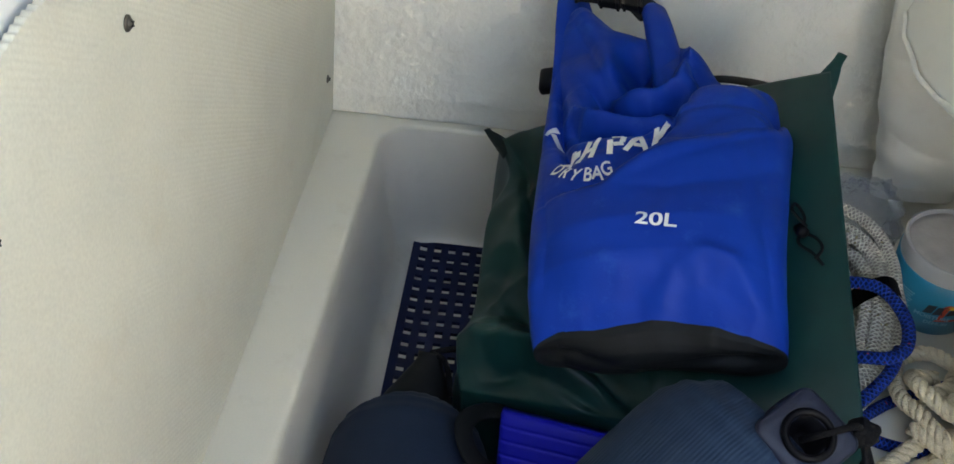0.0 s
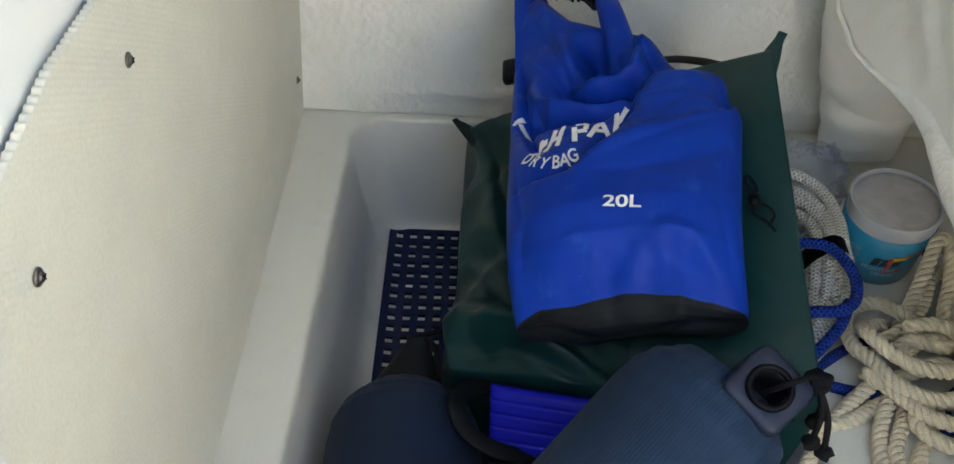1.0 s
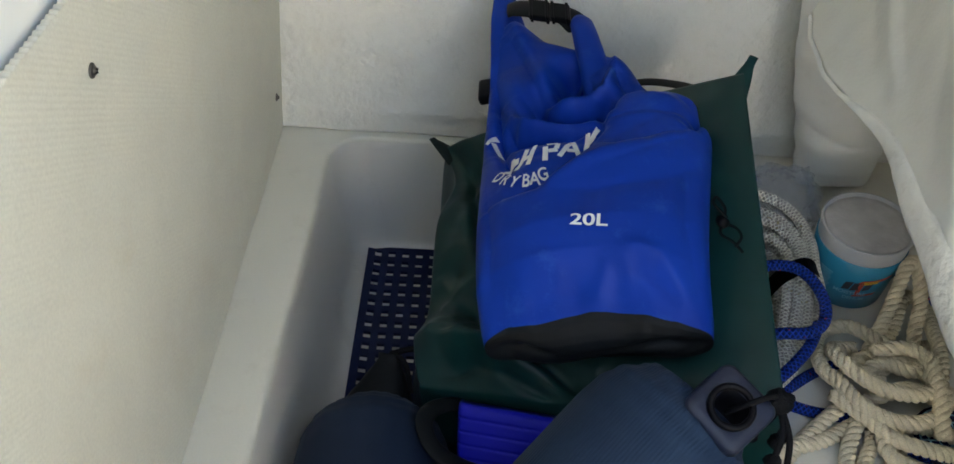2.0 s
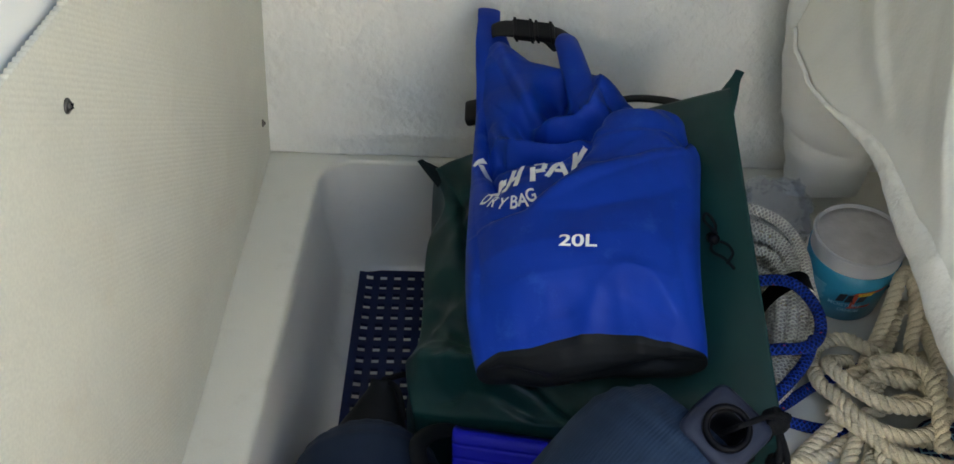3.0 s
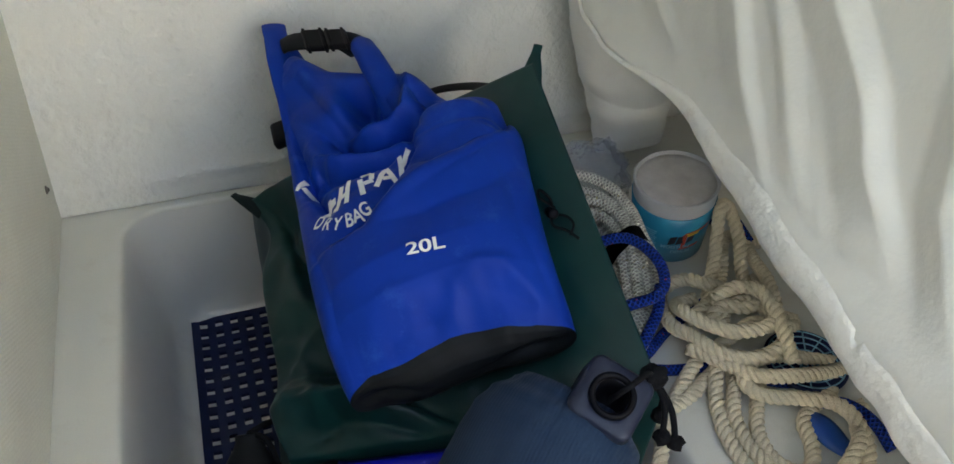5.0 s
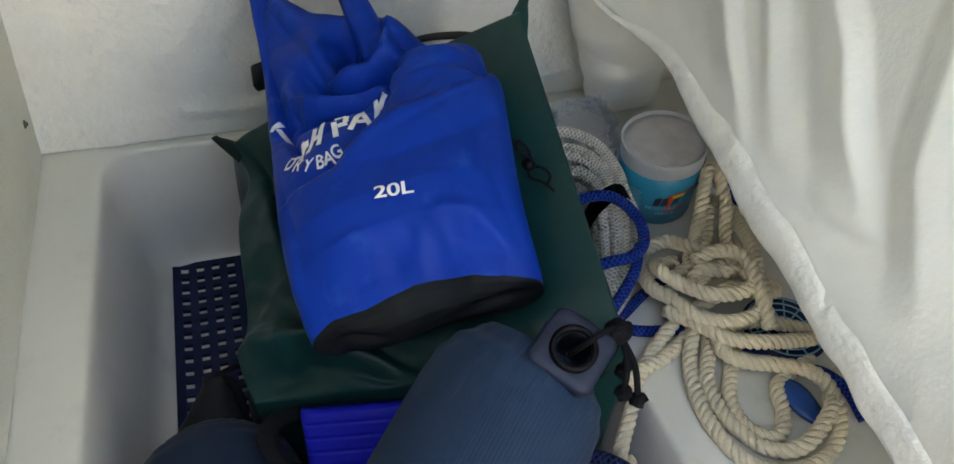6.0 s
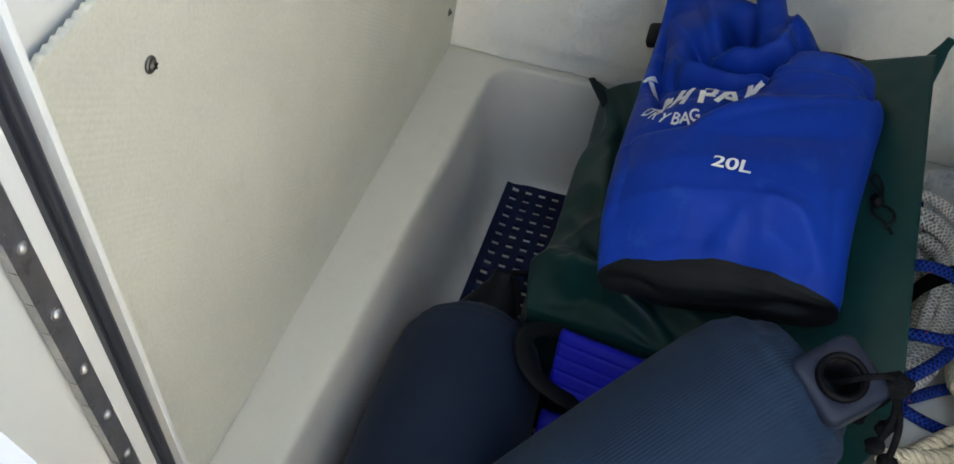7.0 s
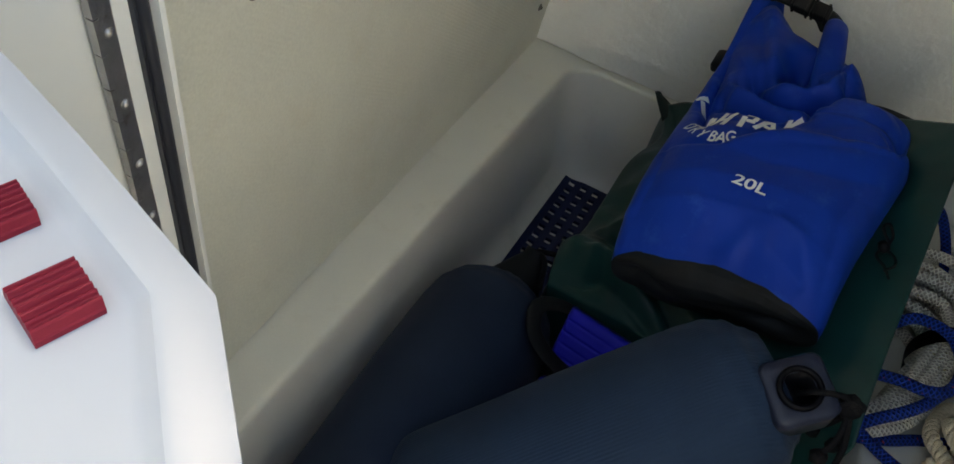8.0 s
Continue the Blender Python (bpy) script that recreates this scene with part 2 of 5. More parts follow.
def frames_along(pts):
    res = []
    up = Vector((0, 0, 1))
    t = (pts[1] - pts[0]).normalized()
    nrm = (up - t * up.dot(t))
    nrm = nrm.normalized() if nrm.length > 0.05 else Vector((1, 0, 0))
    for i, p in enumerate(pts):
        t = (pts[min(i + 1, len(pts) - 1)] - pts[max(i - 1, 0)]).normalized()
        nrm = (nrm - t * nrm.dot(t)).normalized()
        res.append((p, t, nrm, t.cross(nrm)))
    return res


def tube(bm, pts, radius, sides=10, closed=False, flat=1.0):
    """Sweep a round (or flattened) section along pts; radius may be a function of 0..1."""
    uvl = bm.loops.layers.uv.get("UVMap") or bm.loops.layers.uv.new("UVMap")
    fr = frames_along(pts)
    n = len(pts)
    rings, dist, d = [], [], 0.0
    for i, (p, t, a, b) in enumerate(fr):
        if i:
            d += (p - pts[i - 1]).length
        dist.append(d)
        r = radius(i / (n - 1)) if callable(radius) else radius
        rings.append([bm.verts.new(p + a * (r * flat * math.cos(2 * math.pi * k / sides)) + b * (r * math.sin(2 * math.pi * k / sides))) for k in range(sides)])
    for i in range(n - 1 if not closed else n):
        A, B = rings[i], rings[(i + 1) % n]
        for k in range(sides):
            f = bm.faces.new((A[k], A[(k + 1) % sides], B[(k + 1) % sides], B[k]))
            da, db = dist[i], dist[i + 1] if i + 1 < n else dist[i] + 0.004
            for lp, uv in zip(f.loops, ((k / sides, da), ((k + 1) / sides, da), ((k + 1) / sides, db), (k / sides, db))):
                lp[uvl].uv = uv
    if not closed:
        bm.faces.new(rings[0])
        bm.faces.new(rings[-1])
    return bm


def rope3(pts, radius, pitch=0.030):
    """The three twisted strands of a rope along pts."""
    fr = frames_along(pts)
    s, path = 0.0, [[], [], []]
    for i, (p, t, a, b) in enumerate(fr):
        if i:
            s += (p - pts[i - 1]).length
        for k in range(3):
            w = 2 * math.pi * (s / pitch + k / 3)
            path[k].append(p + (a * math.cos(w) + b * math.sin(w)) * radius * 0.54)
    return [tube(bmesh.new(), q, radius * 0.53, 7) for q in path]


def box(bm, lo, hi, bevel=0.0, seg=2):
    vs = [bm.verts.new((x, y, z)) for x in (lo[0], hi[0]) for y in (lo[1], hi[1]) for z in (lo[2], hi[2])]
    fs = [bm.faces.new([vs[i] for i in q]) for q in ((0, 1, 3, 2), (4, 6, 7, 5), (0, 4, 5, 1), (2, 3, 7, 6), (0, 2, 6, 4), (1, 5, 7, 3))]
    if bevel:
        es = {e for f in fs for e in f.edges}
        bmesh.ops.bevel(bm, geom=list(es), offset=bevel, segments=seg, affect="EDGES", profile=0.5)
    return bm


def lathe(bm, prof, sides=48):
    """Turn (radius, z) pairs round the z axis."""
    rings = [[bm.verts.new((r * math.cos(2 * math.pi * k / sides), r * math.sin(2 * math.pi * k / sides), z)) for k in range(sides)] for r, z in prof]
    for A, B in zip(rings, rings[1:]):
        for k in range(sides):
            bm.faces.new((A[k], A[(k + 1) % sides], B[(k + 1) % sides], B[k]))
    bm.faces.new(rings[0])
    bm.faces.new(rings[-1])
    return bm


def grid(bm, fn, nu, nv, wrap=False):
    """A sheet of quads from fn(u, v), u and v in 0..1."""
    V = [[bm.verts.new(fn(i / nu, j / nv)) for j in range(nv + 1)] for i in range(nu if wrap else nu + 1)]
    for i in range(nu):
        for j in range(nv):
            bm.faces.new((V[i][j], V[(i + 1) % len(V)][j], V[(i + 1) % len(V)][j + 1], V[i][j + 1]))
    return V


def thicken(bm, V, shift):
    """Close a sheet of grid() into a slab: a second sheet at shift, and rims between."""
    B = [[bm.verts.new(v.co + shift(v.co)) for v in col] for col in V]
    nu, nv = len(V) - 1, len(V[0]) - 1
    for i in range(nu):
        for j in range(nv):
            bm.faces.new((B[i][j], B[i][j + 1], B[i + 1][j + 1], B[i + 1][j]))
    rim = [(i, 0) for i in range(nu)] + [(nu, j) for j in range(nv)] + [(i, nv) for i in range(nu, 0, -1)] + [(0, j) for j in range(nv, 0, -1)]
    for (i, j), (k, m) in zip(rim, rim[1:] + rim[:1]):
        bm.faces.new((V[k][m], V[i][j], B[i][j], B[k][m]))
    return bm


def lerp(a, b, t):
    return a + (b - a) * t


def table(rows, x):
    """Smooth reading of rows (x, value...) at x."""
    if x <= rows[0][0]:
        return rows[0][1:]
    for a, b in zip(rows, rows[1:]):
        if x <= b[0]:
            t = (x - a[0]) / (b[0] - a[0])
            t = t * t * (3 - 2 * t)
            return tuple(lerp(p, q, t) for p, q in zip(a[1:], b[1:]))
    return rows[-1][1:]


def seg_dist(p, q, line):
    """Distance from (p, q) to a polyline."""
    best = 9.0
    for (ax, ay), (bx, by) in zip(line, line[1:]):
        dx, dy = bx - ax, by - ay
        t = max(0.0, min(1.0, ((p - ax) * dx + (q - ay) * dy) / (dx * dx + dy * dy)))
        best = min(best, math.hypot(p - ax - t * dx, q - ay - t * dy))
    return best


def words(text, size):
    """The letters of a text as a flat bmesh, its middle at the origin."""
    cu = bpy.data.curves.new("letters", "FONT")
    cu.body, cu.size, cu.align_x, cu.align_y = text, size, "CENTER", "CENTER"
    cu.offset = size * 0.02
    tmp = bpy.data.objects.new("letters", cu)
    scene.collection.objects.link(tmp)
    me = bpy.data.meshes.new_from_object(tmp.evaluated_get(bpy.context.evaluated_depsgraph_get()))
    bm = bmesh.new()
    bm.from_mesh(me)
    bpy.data.objects.remove(tmp)
    bpy.data.meshes.remove(me)
    bpy.data.curves.remove(cu)
    return bm


def beside(p, q, line):
    """Distance to a line, the side of it, and how far along it (0..1)."""
    best, side, edge = 9.0, 0.0, 0.0
    for i, ((ax, ay), (bx, by)) in enumerate(zip(line, line[1:])):
        dx, dy = bx - ax, by - ay
        t = max(0.0, min(1.0, ((p - ax) * dx + (q - ay) * dy) / (dx * dx + dy * dy)))
        r = math.hypot(p - ax - t * dx, q - ay - t * dy)
        if r < best:
            best, side, edge = r, dx * (q - ay) - dy * (p - ax), (i + t) / (len(line) - 1)
    return best, side, edge


def valley_height(p, q, line, depth, left, right):
    """A crease that falls to its line with a slope of its own on either side."""
    best, side, edge = beside(p, q, line)
    w = left if side > 0 else right
    if best > 5 * w:
        return 0.0
    fade = min(1.0, edge / 0.16, (1 - edge) / 0.16)
    return -depth * (0.25 + 0.75 * fade) * math.exp(-math.hypot(best, 0.0015) / w)


def crest_height(p, q, line, height, left, right):
    """A sharp fold: flat flanks that meet in a narrow crest."""
    best, side, edge = beside(p, q, line)
    w = left if side > 0 else right
    k = max(0.0, 1 - math.hypot(best, 0.0022) / w)
    fade = min(1.0, edge / 0.2, (1 - edge) / 0.2)
    return height * fade * (k if k > 0.3 else k * k / 0.6 + 0.15 * (k / 0.3))


# ---- the locker: side wall, back wall, ledge and well ----
def wall_x(y, z):
    top = -0.201 + 0.048 * max(0.0, (y - 0.55) / 0.67) ** 1.5
    return lerp(lerp(-0.188, -0.172, (y - 0.2) / 1.02), top, z / 0.55)


def build_liner():
    """Ribbed cloth glued to the side wall, its top cut with a ragged edge."""

    def fn(u, v):
        y = lerp(0.225, 1.222, u)
        top = 0.541 + 0.003 * math.sin(9 * y) - 0.036 * max(0.0, min(1.0, (0.48 - y) / 0.21))
        z = lerp(0.0022, top, 1 - (1 - v) ** 2)
        if v > 0.995:
            z += 0.0009 * math.sin(2 * math.pi * y / 0.0078)
        return Vector((wall_x(y, z) + 0.0012 * noise.noise((y * 5, z * 5, 3)), y, z))
    bm = bmesh.new()
    V = grid(bm, fn, 700, 24)
    back = [bm.verts.new(c[-1].co + Vector((-0.006, 0, 0))) for c in V]
    for i in range(len(V) - 1):
        bm.faces.new((V[i][-1], V[i + 1][-1], back[i + 1], back[i]))
    front = [bm.verts.new(q.co + Vector((-0.006, 0, 0))) for q in V[0]]
    for j in range(len(front) - 1):
        bm.faces.new((V[0][j], V[0][j + 1], front[j + 1], front[j]))
    return whole("wall_liner", bm, M_LINER, "cream ribbed cloth liner glued to the locker side", "wall", kind="structure")


liner = build_liner()


def screw(parent, y, z):
    """A small cross-head screw with its washer, set in the liner."""
    x = wall_x(y, z)
    m = Matrix.Translation((x + 0.0005, y, z)) @ Matrix.Rotation(radians(90), 4, "Y")
    bm = lathe(bmesh.new(), [(0.0065, 0), (0.0062, 0.0012), (0.0046, 0.0022)], 20)
    bmesh.ops.transform(bm, matrix=m, verts=bm.verts[:])
    s = part("screw", bm, M_SCREW, parent, "dull steel screw")
    bm = lathe(bmesh.new(), [(0.0040, 0.0015), (0.0036, 0.0032), (0.0018, 0.0042)], 20)
    bmesh.ops.transform(bm, matrix=m, verts=bm.verts[:])
    part("screw_head", bm, M_SCREW, s)
    # Black bars stand in for the shade in the cross slots.
    for a in (20, 110):
        bm = box(bmesh.new(), (-0.0026, -0.0005, 0.0035), (0.0026, 0.0005, 0.0046))
        bmesh.ops.transform(bm, matrix=m @ Matrix.Rotation(radians(a), 4, "Z"), verts=bm.verts[:])
        part("slot_shade", bm, M_BLACK, s)


for y, z in ((0.595, 0.476), (0.382, 0.452), (1.172, 0.092)):
    screw(liner, y, z)


def build_side():
    """The moulded side behind and above the liner, rounding outwards."""
    # Last point, up to z 1.45, is added out of view to block sun.
    prof = [(-0.012, -0.02), (-0.012, 0.50), (-0.010, 0.535), (-0.018, 0.556), (-0.030, 0.575), (-0.034, 0.60), (-0.026, 0.63), (-0.012, 0.66), (-0.005, 0.70), (-0.004, 0.80), (-0.004, 1.45)]

    def fn(u, v):
        y = lerp(0.03, 1.26, u)
        k = v * (len(prof) - 1)
        i = min(int(k), len(prof) - 2)
        a, b = prof[i], prof[i + 1]
        z = lerp(a[1], b[1], k - i)
        return Vector((wall_x(y, min(z, 0.55)) + lerp(a[0], b[0], k - i), y, z))
    bm = bmesh.new()
    thicken(bm, grid(bm, fn, 30, 40), lambda c: Vector((-0.03, 0, 0)))
    return whole("wall_side", bm, M_WHITE, "white moulded locker side above the liner", "wall", kind="structure")


build_side()


def build_back():
    def fn(u, v):
        x, z = lerp(-0.23, 1.12, u), lerp(0.0035, 0.96, v)
        y = 1.222 + 0.003 * noise.noise((x * 10, 0, z * 10)) + 0.0016 * noise.noise((x * 34, 2, z * 34))
        y -= 0.004 * math.exp(-((z - 0.045 - 0.01 * math.sin(4 * x)) / 0.012) ** 2)
        return Vector((x, y, z))
    bm = bmesh.new()
    thicken(bm, grid(bm, fn, 300, 210), lambda c: Vector((0, 1.255 - c.y, 0)))
    return whole("wall_back", bm, M_BACK, "rough white painted laminate bulkhead with scuffs", "wall", kind="structure")


build_back()


def ring_rect(x0, x1, y0, y1, r, n=24):
    """Points round a rectangle with rounded corners, n to a quarter."""
    pts = []
    for cx, cy, a0 in ((x1 - r, y1 - r, 0), (x0 + r, y1 - r, 90), (x0 + r, y0 + r, 180), (x1 - r, y0 + r, 270)):
        for k in range(n):
            a = radians(a0 + 90 * k / (n - 1))
            pts.append((cx + r * math.cos(a), cy + r * math.sin(a)))
    return pts


WELL_FLOOR = -0.235


def build_ledge():
    """Ledge, shelf and sunken well, moulded in one."""
    rows = [((-0.23, 1.12, -1.3, 1.262, 0.001), 0.0), ((-0.092, 0.535, 0.068, 1.213, 0.066), 0.0),
            ((-0.0885, 0.531, 0.072, 1.2115, 0.064), -0.0008), ((-0.0855, 0.528, 0.075, 1.2095, 0.062), -0.003),
            ((-0.083, 0.525, 0.078, 1.208, 0.06), -0.008), ((-0.081, 0.522, 0.082, 1.207, 0.06), -0.03),
            ((-0.074, 0.508, 0.09, 1.203, 0.06), -0.09), ((-0.058, 0.492, 0.10, 1.200, 0.06), -0.16),
            ((-0.050, 0.484, 0.106, 1.198, 0.06), -0.195), ((-0.040, 0.474, 0.115, 1.190, 0.055), -0.218),
            ((-0.026, 0.460, 0.13, 1.178, 0.05), -0.230), ((-0.005, 0.440, 0.15, 1.16, 0.04), WELL_FLOOR)]
    bm = bmesh.new()
    rings = []
    for i, (q, z) in enumerate(rows):
        ring = []
        for x, y in ring_rect(*q):
            if i:
                w = max(0.0, min(1.0, (0.25 - x) / 0.3))
                x -= w * 0.042 * (1.2 - y)
            ring.append(bm.verts.new((x, y, z)))
        rings.append(ring)
    n = len(rings[0])
    for k, (A, B) in enumerate(zip(rings, rings[1:])):
        for i in range(n):
            f = bm.faces.new((A[i], A[(i + 1) % n], B[(i + 1) % n], B[i]))
            f.material_index = 1 if k >= 4 else 0
    f = bm.faces.new(rings[-1])
    f.material_index = 1
    return whole("floor", bm, [M_GEL, M_TUB], "pale moulded locker ledge and shelf around a deep rounded well", "floor", kind="structure")


build_ledge()


def build_shell():
    """Unseen deck, far side and cockpit walls, added to close the place and to block and bounce light."""
    # Overhead slab is unseen; its edge is set to hold back sun and sky.
    bm = box(bmesh.new(), (-0.6, 0.26, 0.961), (1.3, 1.6, 1.02), 0.01)
    # Added overhang keeps skylight off the right-hand shelf.
    box(bm, (0.56, -0.29, 0.962), (1.3, 0.258, 1.018), 0.01)
    whole("ceiling", bm, M_DECK, "white slab added overhead, out of view, to shade the locker", "ceiling", kind="structure")
    # Hidden side wall, raised to the deck to keep light off the cover's back.
    bm = box(bmesh.new(), (1.10, 0.19, -0.05), (1.14, 1.25, 0.955), 0.005)
    whole("wall_right", bm, M_DECK, "unseen white side added behind the vinyl cover", "wall", kind="structure")
    # Unseen panel added to stop light that slips in behind the cover.
    bm = box(bmesh.new(), (0.70, -0.29, 0.0), (1.098, -0.25, 0.955), 0.005)
    whole("wall_light_stop", bm, M_DECK, "white panel added out of view to stop light behind the cover", "wall", kind="structure")
    # Unseen reflector on the right: catches the sun and lights the liner.
    bm = box(bmesh.new(), (1.10, -1.3, -0.05), (1.14, 0.185, 0.75), 0.005)
    whole("wall_bounce_side", bm, M_DECK, "white wall added out of view to bounce sun into the locker", "wall", kind="structure")
    # Low wall out of view, added to block front light into the well.
    bm = box(bmesh.new(), (-0.19, -0.075, 0.0), (1.10, -0.03, 0.15), 0.01)
    whole("wall_shade_sill", bm, M_DECK, "white sill added out of view to shade the well", "wall", kind="structure")
    # Unseen reflector behind the camera: bounces sun onto the bulkhead.
    bm = box(bmesh.new(), (-1.5, -1.36, -0.05), (1.14, -1.3, 0.85), 0.005)
    whole("wall_bounce_front", bm, M_DECK, "white wall added out of view to bounce sun into the locker", "wall", kind="structure")
    # Unseen sole, added as a pale floor to bounce light.
    bm = box(bmesh.new(), (-1.5, -1.3, -0.05), (-0.2, 0.2, -0.004), 0.002)
    whole("floor_cockpit", bm, M_DECK, "unseen white cockpit sole added for bounce light", "floor", kind="structure")


build_shell()


# ---- door frame with gasket and hinge ----
JAMB_X = -0.133


def jamb_y(z):
    return lerp(0.262, 0.198, z / 0.5)


def strip(bm, y0, y1, x, thick, z0=-0.0, z1=0.95, n=40):
    """An upright strip that follows the slanted jamb, y0..y1 towards the camera from its inner edge."""
    def pt(z, off, d):
        return Vector((JAMB_X + x + d, jamb_y(z) - off * 0.83, z))
    loops = []
    for i in range(n + 1):
        z = lerp(z0, z1, i / n)
        loops.append([bm.verts.new(pt(z, y0, 0)), bm.verts.new(pt(z, y0, thick)), bm.verts.new(pt(z, y1, thick)), bm.verts.new(pt(z, y1, 0))])
    for A, B in zip(loops, loops[1:]):
        for k in range(4):
            bm.faces.new((A[k], A[(k + 1) % 4], B[(k + 1) % 4], B[k]))
    bm.faces.new(loops[0])
    bm.faces.new(loops[-1])
    return bm


def build_jamb():
    fr = thing("door_frame", (-0.133, 0.26, 0), "white moulded door frame with a black rubber gasket", "door frame", kind="structure")
    part("lip", strip(bmesh.new(), -0.010, -0.005, -0.006, 0.014), M_WHITE, fr, smooth=False)
    part("gasket", strip(bmesh.new(), -0.005, 0.009, -0.006, 0.007), M_RUBBER, fr, "black rubber gasket", smooth=False)
    bm = bmesh.new()
    pts = [Vector((JAMB_X + 0.001, jamb_y(z) - 0.002 * 0.83, z)) for z in (0.0, 0.2, 0.4, 0.6, 0.95)]
    part("gasket_bead", tube(bm, spline(pts, 0.03), 0.004, 10), M_RUBBER, fr, "black rubber gasket")
    part("band", strip(bmesh.new(), 0.009, 0.024, -0.006, 0.003), M_WHITE, fr, smooth=False)
    hi = thing("piano_hinge", (-0.133, 0.23, 0), "weathered steel piano hinge with domed rivets on the door frame", "hinge")
    leaf = part("leaf", strip(bmesh.new(), 0.024, 0.037, -0.006, 0.004), M_STEEL, hi, smooth=False)
    z = 0.03
    while z < 0.94:
        bm = lathe(bmesh.new(), [(0.0036, 0), (0.0034, 0.001), (0.0022, 0.0022), (0.0008, 0.0026)], 14)
        m = Matrix.Translation((JAMB_X - 0.002, jamb_y(z) - 0.0305 * 0.83, z)) @ Matrix.Rotation(radians(90), 4, "Y")
        bmesh.ops.transform(bm, matrix=m, verts=bm.verts[:])
        part("rivet", bm, M_STEEL, leaf)
        z += 0.052
    z = 0.0
    while z < 0.94:
        bm = strip(bmesh.new(), 0.037, 0.042, -0.006, 0.0055, z, z + 0.0235, 2)
        part("knuckle", bm, M_STEEL, hi, smooth=False)
        z += 0.0245
    # Wall top and rear run are out of view, added to shade the step.
    bm = bmesh.new()
    rows = [[bm.verts.new((x, y, z)) for x in (-0.27, JAMB_X - 0.009)] for y, z in ((-1.3, 0.0), (jamb_y(0.0) + 0.006, 0.0), (jamb_y(1.45) + 0.006, 1.45), (-1.3, 1.45))]
    for (a0, a1), (b0, b1) in zip(rows, rows[1:] + rows[:1]):
        bm.faces.new((a0, a1, b1, b0))
    bm.faces.new([r[0] for r in rows])
    bm.faces.new([r[1] for r in rows])
    whole("wall_left", bm, M_WHITE, "glossy white wall added out of view to bounce sun into the locker beside the hinge", "wall", kind="structure", smooth=False)


build_jamb()


def build_step():
    """The white moulded box at the opening, with two red ribbed pads."""
    st = thing("step_box", (-0.1, -0.15, 0), "white moulded step box with a raised rim and red pads", "step")
    top = 0.64
    outline = [(0.066, 0.0), (0.105, -0.040), (0.150, -0.085), (0.160, -0.22), (-0.136, -0.22), (-0.136, 0.066), (-0.052, 0.042), (-0.01, 0.028)]
    for cut in (0.018, 0.25):
        outline = [(lerp(p[0], q[0], t), lerp(p[1], q[1], t)) for p, q in zip(outline, outline[1:] + outline[:1]) for t in (cut, 1 - cut)]
    cx, cy = -0.02, -0.07

    def ring(s, z):
        return [(cx + (x - cx) * s, cy + (y - cy) * s, z) for x, y in outline]
    bm = bmesh.new()
    prof = [(0.96, 0.0), (0.985, top - 0.03), (1.0, top - 0.005), (0.995, top - 0.002), (0.86, top + 0.0015), (0.835, top + 0.001), (0.80, top - 0.003), (0.77, top - 0.004)]
    rings = [[bm.verts.new(p) for p in ring(*q)] for q in prof]
    n = len(outline)
    for A, B in zip(rings, rings[1:]):
        for i in range(n):
            bm.faces.new((A[i], A[(i + 1) % n], B[(i + 1) % n], B[i]))
    bm.faces.new(rings[-1])
    bm.faces.new(rings[0])
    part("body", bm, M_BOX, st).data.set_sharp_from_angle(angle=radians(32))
    for (ax, ay), (bx, by), (dx, dy) in (((0.026, -0.013), (0.045, -0.021), (0.020, -0.032)), ((-0.008, 0.0), (0.008, -0.007), (-0.014, -0.020))):
        a, u, w = Vector((ax, ay, 0)), Vector((bx - ax, by - ay, 0)), Vector((dx - ax, dy - ay, 0))
        bm = bmesh.new()
        prof = []
        for i in range(41):
            t = i / 40
            e = min(t, 1 - t)
            prof.append((t, top - 0.002 + 0.0028 * min(1, e / 0.06) + 0.0007 * math.sin(2 * math.pi * 7 * t)))
        A = [bm.verts.new(a + u * t + Vector((0, 0, z))) for t, z in prof]
        B = [bm.verts.new(a + u * t + w + Vector((0, 0, z))) for t, z in prof]
        lo = [bm.verts.new(p + Vector((0, 0, top - 0.005))) for p in (a, a + u, a + u + w, a + w)]
        for i in range(40):
            bm.faces.new((A[i], A[i + 1], B[i + 1], B[i]))
        bm.faces.new([lo[0], *A, lo[1]])
        bm.faces.new([lo[3], *B, lo[2]])
        bm.faces.new((lo[0], A[0], B[0], lo[3]))
        bm.faces.new((lo[1], A[-1], B[-1], lo[2]))
        part("pad", bm, M_REDPAD, st, "dark red ribbed rubber pad", smooth=False)


build_step()


